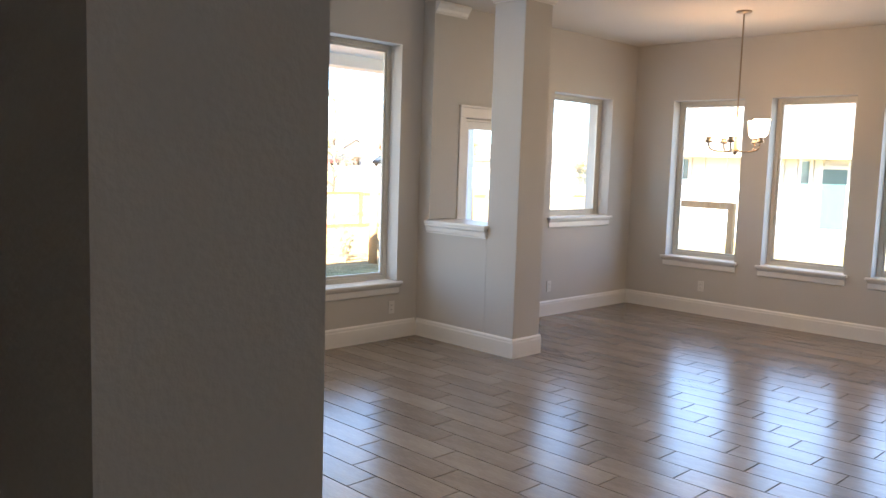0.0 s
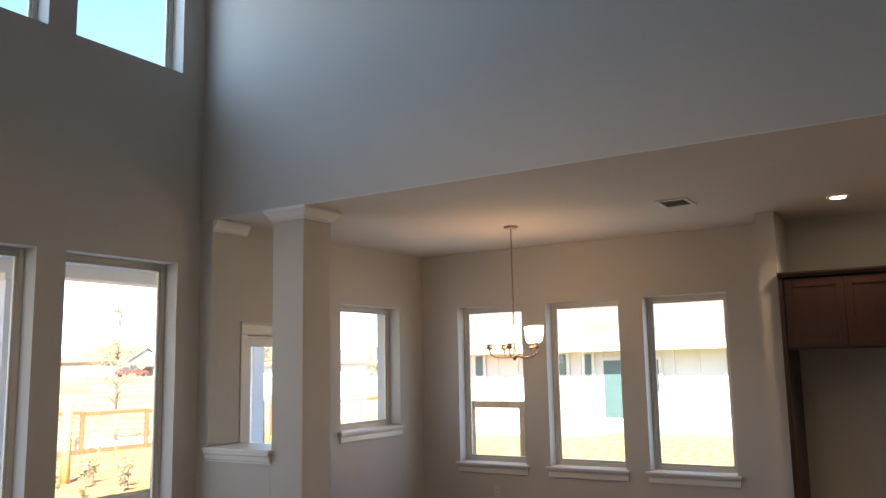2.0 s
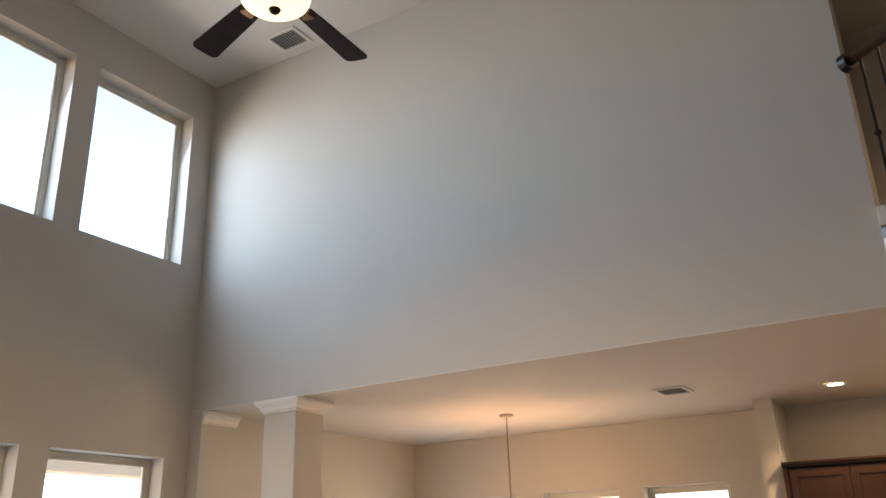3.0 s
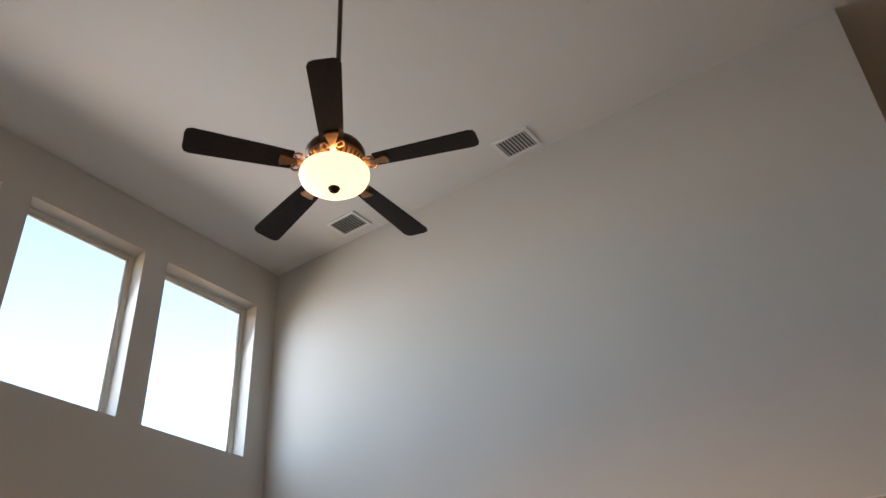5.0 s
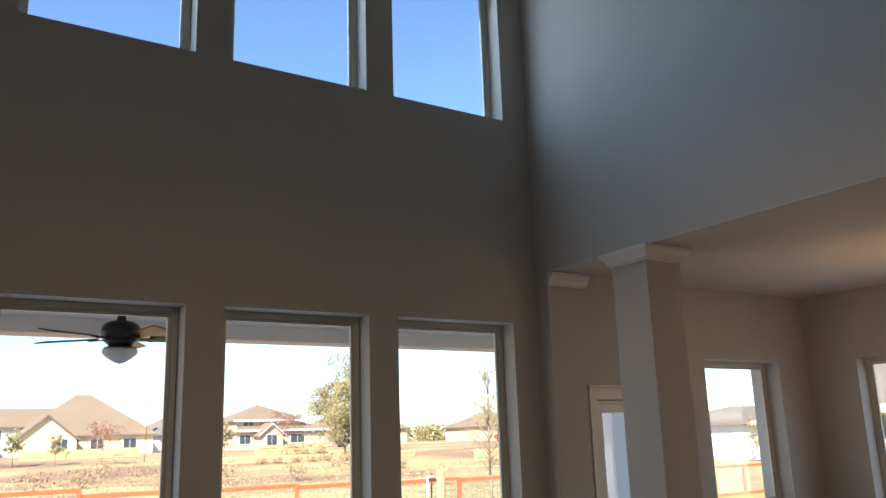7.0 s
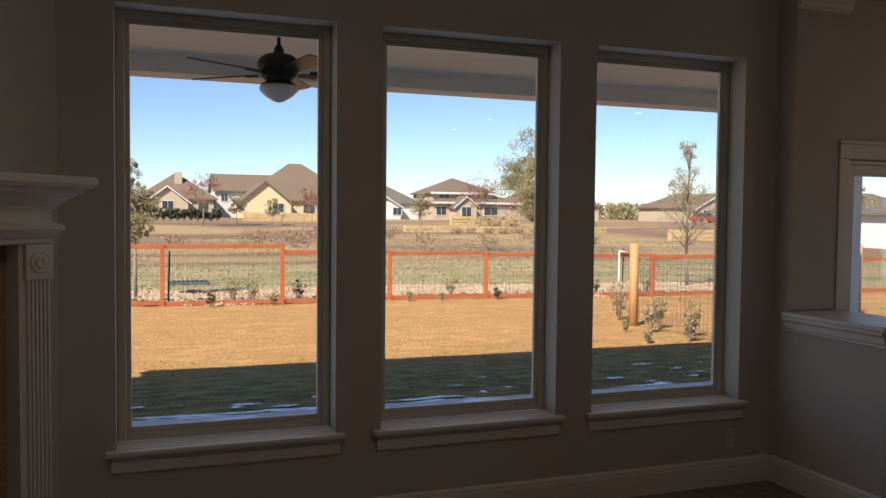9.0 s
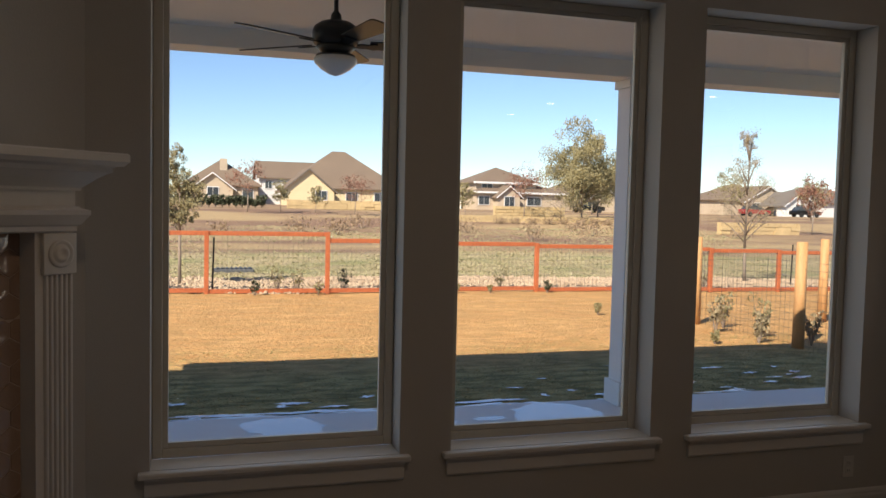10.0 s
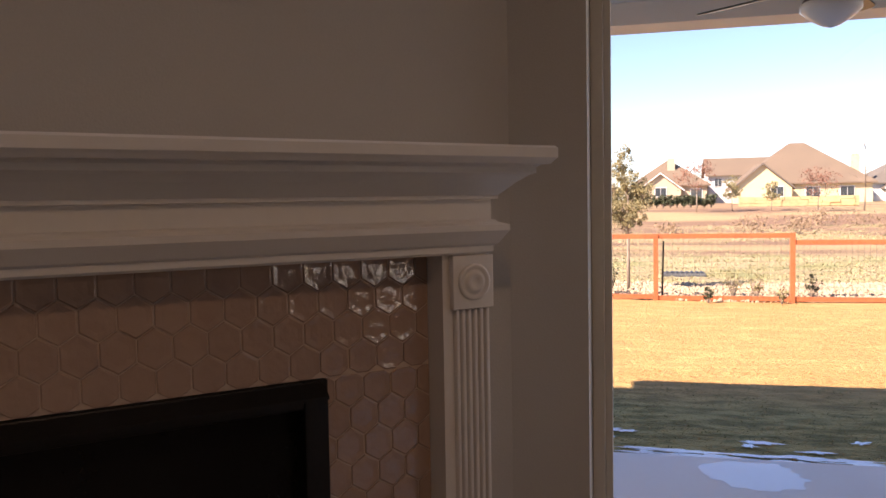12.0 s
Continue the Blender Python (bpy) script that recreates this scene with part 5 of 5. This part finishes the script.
def house(x0, x1, y0, y1, wall_h, roof_h, wall_mat, roof_mat, label, gables=(), windows=(), chimney=None, upper=None, ridge=False, fascia=False):
    g = ground_z((x0 + x1) / 2, y0)
    hs = thing("house", ((x0 + x1) / 2, (y0 + y1) / 2, g), label, "house", "far houses")
    part("wall", bx(x0, x1, y0, y1, g - 0.5, g + wall_h), wall_mat, hs)
    if ridge:
        ym, z = (y0 + y1) / 2, g + wall_h + 0.02
        rf = part("roof", prism(bmesh.new(), [(y0 - 0.5, z - 0.15), (ym, z + roof_h - 0.15), (y1 + 0.5, z - 0.15), (y1 + 0.5, z), (ym, z + roof_h), (y0 - 0.5, z)], "x", x0 - 0.4, x1), roof_mat, hs)
        part("gable_wall", prism(bmesh.new(), [(y0, z - 0.03), (y1, z - 0.03), (ym, z + roof_h - 0.3)], "x", x0, x0 + 0.3), wall_mat, hs)
    else:
        rf = part("roof", hip(bmesh.new(), x0, x1, y0, y1, g + wall_h + 0.2, roof_h), roof_mat, hs)
    if fascia:
        part("fascia", bx(x0 - 0.56, x1 + 0.56, y0 - 0.62, y0 - 0.505, g + wall_h - 0.02, g + wall_h + 0.26), WHITESIDE, hs)
    if chimney:
        cx, cz = chimney
        part("chimney", bx(cx - 0.5, cx + 0.5, (y0 + y1) / 2 - 2.5, (y0 + y1) / 2 - 1.7, g + wall_h, g + cz), wall_mat, rf)
    if upper:
        a, b, uh, urh = upper
        part("upper_storey", bx(a, b, y0 + 1.5, y1 - 0.5, g + wall_h - 0.2, g + wall_h + uh), wall_mat, hs)
        if fascia:
            part("fascia", bx(a - 0.56, b + 0.56, y0 + 0.88, y0 + 0.995, g + wall_h + uh - 0.04, g + wall_h + uh + 0.26), WHITESIDE, hs)
        part("upper_roof", hip(bmesh.new(), a, b, y0 + 1.5, y1 - 0.5, g + wall_h + uh + 0.2, urh), roof_mat, hs)
    for a, b, z, h, dy in gables:
        part("bay_wall", bx(a, b, y0 - dy, y0 - 0.01, g - 0.5, g + z), wall_mat, hs)
        gable(hs, a, b, y0 - dy, y0 + 4, g + z, h, wall_mat, roof_mat)
    for x, dy, z, w, h in windows:
        house_window(hs, x, y0 - dy, g + z, w, h)
    return hs


house(8.6, 24.5, 112, 126, 2.4, 5.6, CREAM, ROOF, "cream single-storey house with a large brown hip roof", [(7.4, 14.4, 2.1, 2.9, 3.0)], [(12.6, 3.0, 0.9, 1.5, 1.2), (17.4, 0, 0.8, 1.6, 1.2), (21.5, 0, 0.8, 1.6, 1.2)], chimney=(23.5, 6.4))
house(4.9, 15.0, 118, 127, 3.9, 2.6, WHITESIDE, ROOF, "white house with a long brown side-gabled roof", windows=[(6.2, 0, 2.4, 0.9, 1.0)], ridge=True)
house(-5.4, 4.4, 113, 123, 2.4, 3.7, TANSIDE, ROOF, "tan house with a dark brown hip roof and small gable", [(-4.4, 0.9, 2.1, 2.0, 2.2)], [(-1.7, 2.2, 1.1, 1.4, 1.1), (3.0, 0, 0.9, 1.4, 1.1)], chimney=(-0.2, 6.3))
house(-24, -8.2, 112, 124, 2.4, 3.9, CREAM, ROOF2, "cream house with a grey-brown hip roof", [], [(-20, 0, 0.9, 1.5, 1.2), (-12, 0, 0.9, 1.5, 1.2)])
house(25.5, 35.8, 118, 130, 2.3, 3.4, WHITESIDE, ROOF2, "low white house with a grey hip roof", [(27.4, 32.4, 1.9, 1.5, 1.5)], [(28.2, 1.5, 0.7, 1.3, 1.1), (31.8, 1.5, 0.7, 1.3, 1.1)])
house(36.2, 50.5, 112, 124, 2.5, 2.2, TANSIDE, ROOF, "tan two-storey house with white fascia and a brown roof", [(39.0, 42.4, 2.1, 1.4, 2.0)], [(37.4, 0, 0.8, 1.6, 1.2), (45.5, 0, 0.8, 2.2, 1.2), (40.7, 2.0, 0.5, 1.5, 1.5), (38.4, -1.5, 2.9, 1.6, 1.0), (42.0, -1.5, 2.9, 1.6, 1.0)], upper=(36.6, 46.5, 1.5, 2.5), fascia=True)
house(53, 68, 118, 130, 2.4, 3.4, TANSIDE, ROOF, "tan house with a brown hip roof", [(57, 62, 2.1, 1.9, 2.0)], [(55, 0, 0.9, 1.5, 1.2)])
house(78.5, 90, 111, 122, 2.3, 2.8, TANSIDE, ROOF, "tan house with a broad brown gable roof", [(81.8, 91.0, 2.2, 2.5, 1.0)], [(84, 1.0, 0.8, 1.5, 1.2)])
house(87.5, 104, 105, 117, 2.1, 2.6, WHITESIDE, ROOF2, "white house with grey roof and pointed porch gable", [(84.0, 89.5, 1.8, 1.9, 2.0)], [(86.7, 2.0, 0.6, 1.6, 1.3), (97, 0, 0.6, 1.6, 1.2)])
house(110, 128, 106, 118, 2.4, 3.0, CREAM, ROOF2, "cream house with a grey hip roof", [], [(114, 0, 0.9, 1.5, 1.2)])
house(-50, -30, 110, 124, 2.4, 3.6, TANSIDE, ROOF, "tan house with a brown hip roof", [], [(-40, 0, 0.9, 1.5, 1.2)])

house(45, 66, 32, 43, 2.4, 1.3, WHITESIDE, ROOF2, "white single-storey house with a low grey roof beyond the fence", [], [(k, 0, 0.8, 1.5, 1.2) for k in (47, 49.5, 52, 55, 58, 62)], fascia=True)
tree((43.5, 30), 3.4, 1.2, O, 1600, 0.06, "small olive-green tree beside the white house", 41, 0.2, limbs=12)


def car(x, y, mat, label):
    g = ground_z(x, y)
    c = thing("car", (x, y, g), label, "car", "parked cars")
    part("body", prism(bmesh.new(), [(x - 2.2, g + 0.35), (x + 2.2, g + 0.35), (x + 2.2, g + 0.85), (x + 1.3, g + 0.95), (x - 2.1, g + 1.0), (x - 2.25, g + 0.7)], "y", y - 0.85, y + 0.85), mat, c)
    part("cabin", prism(bmesh.new(), [(x - 1.9, g + 1.0), (x + 1.2, g + 0.95), (x + 0.5, g + 1.5), (x - 1.4, g + 1.52)], "y", y - 0.75, y + 0.75), DIMGLASS, c)
    for dx in (-1.35, 1.4):
        for dy in (-0.8, 0.8):
            part("wheel", tube(bmesh.new(), (x + dx, y + dy - 0.1, g + 0.34), (x + dx, y + dy + 0.1, g + 0.34), 0.34, seg=16), RUBBER, c)


car(74.5, 98, CARRED, "dark red car parked by the far houses")
car(83.5, 98, BLACK, "black car parked by the far houses")
car(47.5, 98, BLACK, "black car parked by the far houses")

# neighbour's board-and-batten house seen from the nook
NX = 17.5
nh = thing("neighbour_house", (NX + 5, -4, -0.35), "white board-and-batten neighbour house with teal-filmed door and windows", "house")
part("wall", bx(NX, NX + 9, -26, 8.5, -0.8, 2.25), WHITESIDE, nh)
part("roof", prism(bmesh.new(), [(NX - 0.62, 2.06), (NX - 0.62, 2.24), (NX + 4.5, 4.1), (NX + 9.6, 2.24), (NX + 9.6, 2.06)], "y", -26.6, 9.1), ROOF2, nh)
part("fascia", bx(NX - 0.66, NX - 0.621, -26.6, 9.1, 2.04, 2.26), TANSIDE, nh)
for k in range(44):
    y = -21.5 + k * 0.68
    part("batten", bx(NX - 0.05, NX - 0.001, y - 0.035, y + 0.035, -0.6, 2.05), WHITESIDE, nh)
for y, w, z0, z1, mat in ((2.62, 0.62, 0.19, 1.78, TEALFILM), (4.2, 0.22, 1.35, 1.98, TEALFILM), (3.4, 0.2, 1.35, 1.98, TEALFILM), (7.0, 0.25, 1.38, 1.98, TEALFILM), (1.45, 0.2, 0.9, 1.78, DIMGLASS), (-4.8, 1.2, 0.2, 1.75, DIMGLASS)):
    wd = part("window", bx(NX - 0.06, NX - 0.036, y - w / 2 - 0.1, y + w / 2 + 0.1, z0 - 0.1, z1 + 0.1), WHITESIDE, nh)
    part("pane", bx(NX - 0.075, NX - 0.061, y - w / 2, y + w / 2, z0, z1), mat, wd)
nf = thing("garden_fence", (7.0, 0.6, -0.25), "short tan wooden rail fence beside the house", "fence")
for y in (1.3, 0.35):
    part("post", bx(6.95, 7.05, y - 0.05, y + 0.05, -0.3, 1.14, bevel=0.006), CEDAR, nf)
for y0, y1 in ((0.41, 1.24),):
    part("rail", bx(6.98, 7.02, y0, y1, 1.03, 1.14), CEDAR, nf)
    part("rail", bx(6.98, 7.02, y0, y1, -0.15, -0.06), CEDAR, nf)

# short dry grass tufts on the lawn
rr = random.Random(9)
vs, fs = [], []
for _ in range(22000):
    x, y = rr.uniform(-7.5, 9.5), 3.48 + (13.6 - 3.48) * rr.random() ** 1.1
    if y < 3.6 and rr.random() < 0.5:
        continue
    g, an, h = ground_z(x, y), rr.uniform(0, 6.3), rr.uniform(0.01, 0.03)
    lx, ly = rr.gauss(0, 0.03), rr.gauss(0, 0.03)
    n0 = len(vs)
    vs += [(x - 0.004 * math.cos(an), y - 0.004 * math.sin(an), g - 0.004), (x + 0.004 * math.cos(an), y + 0.004 * math.sin(an), g - 0.004), (x + lx, y + ly, g + h)]
    fs.append((n0, n0 + 1, n0 + 2))
me = bpy.data.meshes.new("lawn_grass")
me.from_pydata(vs, [], fs)
me.materials.append(GRASSBLADE)
tagged(new("lawn_grass", me), "short dormant straw-coloured lawn grass", "grass", kind="stuff")
# longer greenish blades where the house shades the lawn
rr = random.Random(14)
vs, fs = [], []
for _ in range(30000):
    x, y = rr.uniform(-6.0, 7.5), 3.50 + 3.6 * rr.random() ** 1.2
    if noise.noise((x * 1.1, y * 3.2, 6)) < rr.uniform(-0.4, 0.3):
        continue
    g, an, h = ground_z(x, y), rr.uniform(0, 6.3), rr.uniform(0.008, 0.024)
    n0 = len(vs)
    vs += [(x - 0.006 * math.cos(an), y - 0.006 * math.sin(an), g - 0.004), (x + 0.006 * math.cos(an), y + 0.006 * math.sin(an), g - 0.004), (x + rr.gauss(0, 0.05), y + rr.gauss(0, 0.03), g + h)]
    fs.append((n0, n0 + 1, n0 + 2))
me = bpy.data.meshes.new("shaded_grass")
me.from_pydata(vs, [], fs)
me.materials.append(GREENBLADE)
tagged(new("shaded_grass", me), "longer greenish grass near the patio", "grass", kind="stuff")
# rough dry tufts over the field
rr = random.Random(21)
vs, fs = [], []
for _ in range(26000):
    y = 17.2 + 45 * rr.random() ** 1.5
    x = rr.uniform(-9 - 0.35 * (y - 15), 12 + 0.72 * (y - 15))
    if noise.noise((x * 0.16, y * 0.11, 3)) < rr.uniform(-0.45, 0.25):
        continue
    g, tall = ground_z(x, y), rr.uniform(0.018, 0.05) * (1 + (y - 15) / 60)
    for _ in range(3):
        an, w = rr.uniform(0, 6.3), 0.012 + 0.0006 * y
        px, py = x + rr.gauss(0, 0.05), y + rr.gauss(0, 0.05)
        n0 = len(vs)
        vs += [(px - w * math.cos(an), py - w * math.sin(an), g - 0.01), (px + w * math.cos(an), py + w * math.sin(an), g - 0.01), (px + rr.gauss(0, 0.05), py + rr.gauss(0, 0.05), g + tall)]
        fs.append((n0, n0 + 1, n0 + 2))
me = bpy.data.meshes.new("field_grass")
me.from_pydata(vs, [], fs)
me.materials.append(FIELDBLADE)
tagged(new("field_grass", me), "patchy dry tufts of field grass", "grass", kind="stuff")
# woods on the horizon behind the houses
rr = random.Random(33)
clumps = []
for k in range(300):
    x = rr.uniform(-70, 190)
    y, h = 150 + rr.uniform(-6, 10), 3.2 + 2.2 * noise.noise((x * 0.05, 2, 9)) + rr.uniform(-0.6, 0.6)
    g = ground_z(x, y)
    clumps += [(Vector((x, y, g + h * 0.35)), h * 0.5), (Vector((x + rr.uniform(-1, 1), y, g + h * 0.72)), h * 0.36)]
vs, fs = leaf_cloud(rr, clumps, 26000, 0.34)
me = bpy.data.meshes.new("far_woods")
me.from_pydata([(a, b, max(c, ground_z(a, b) - 0.1)) for a, b, c in vs], [], fs)
me.materials.append(LEAF_OLIVE)
tagged(new("far_woods", me), "olive-brown woods along the horizon", "woods", kind="stuff")
# thin frost left along the patio edge
for k in range(80):
    rr = random.Random(400 + k)
    x, y = rr.uniform(-5.4, 3.2), 3.50 + rr.random() ** 4 * 1.6
    a, b = rr.uniform(0.06, 0.34) if y < 3.7 else rr.uniform(0.04, 0.12), rr.uniform(0.018, 0.045)
    bm = bmesh.new()
    ring_v = []
    for i in range(26):
        an = 2 * math.pi * i / 26
        r = 1 + 1.2 * noise.noise((x + 2 * math.cos(an), y + 2 * math.sin(an), 5))
        px, py = x + a * r * math.cos(an), y + b * r * math.sin(an)
        ring_v.append(bm.verts.new((px, py, max(ground_z(px, py), ground_z(x, y)) + 0.016)))
    bm.faces.new(ring_v)
    tagged(part("frost_patch", bm, WATER), "thin pale frost patch on the grass", "frost", group="frost patches", kind="structure")
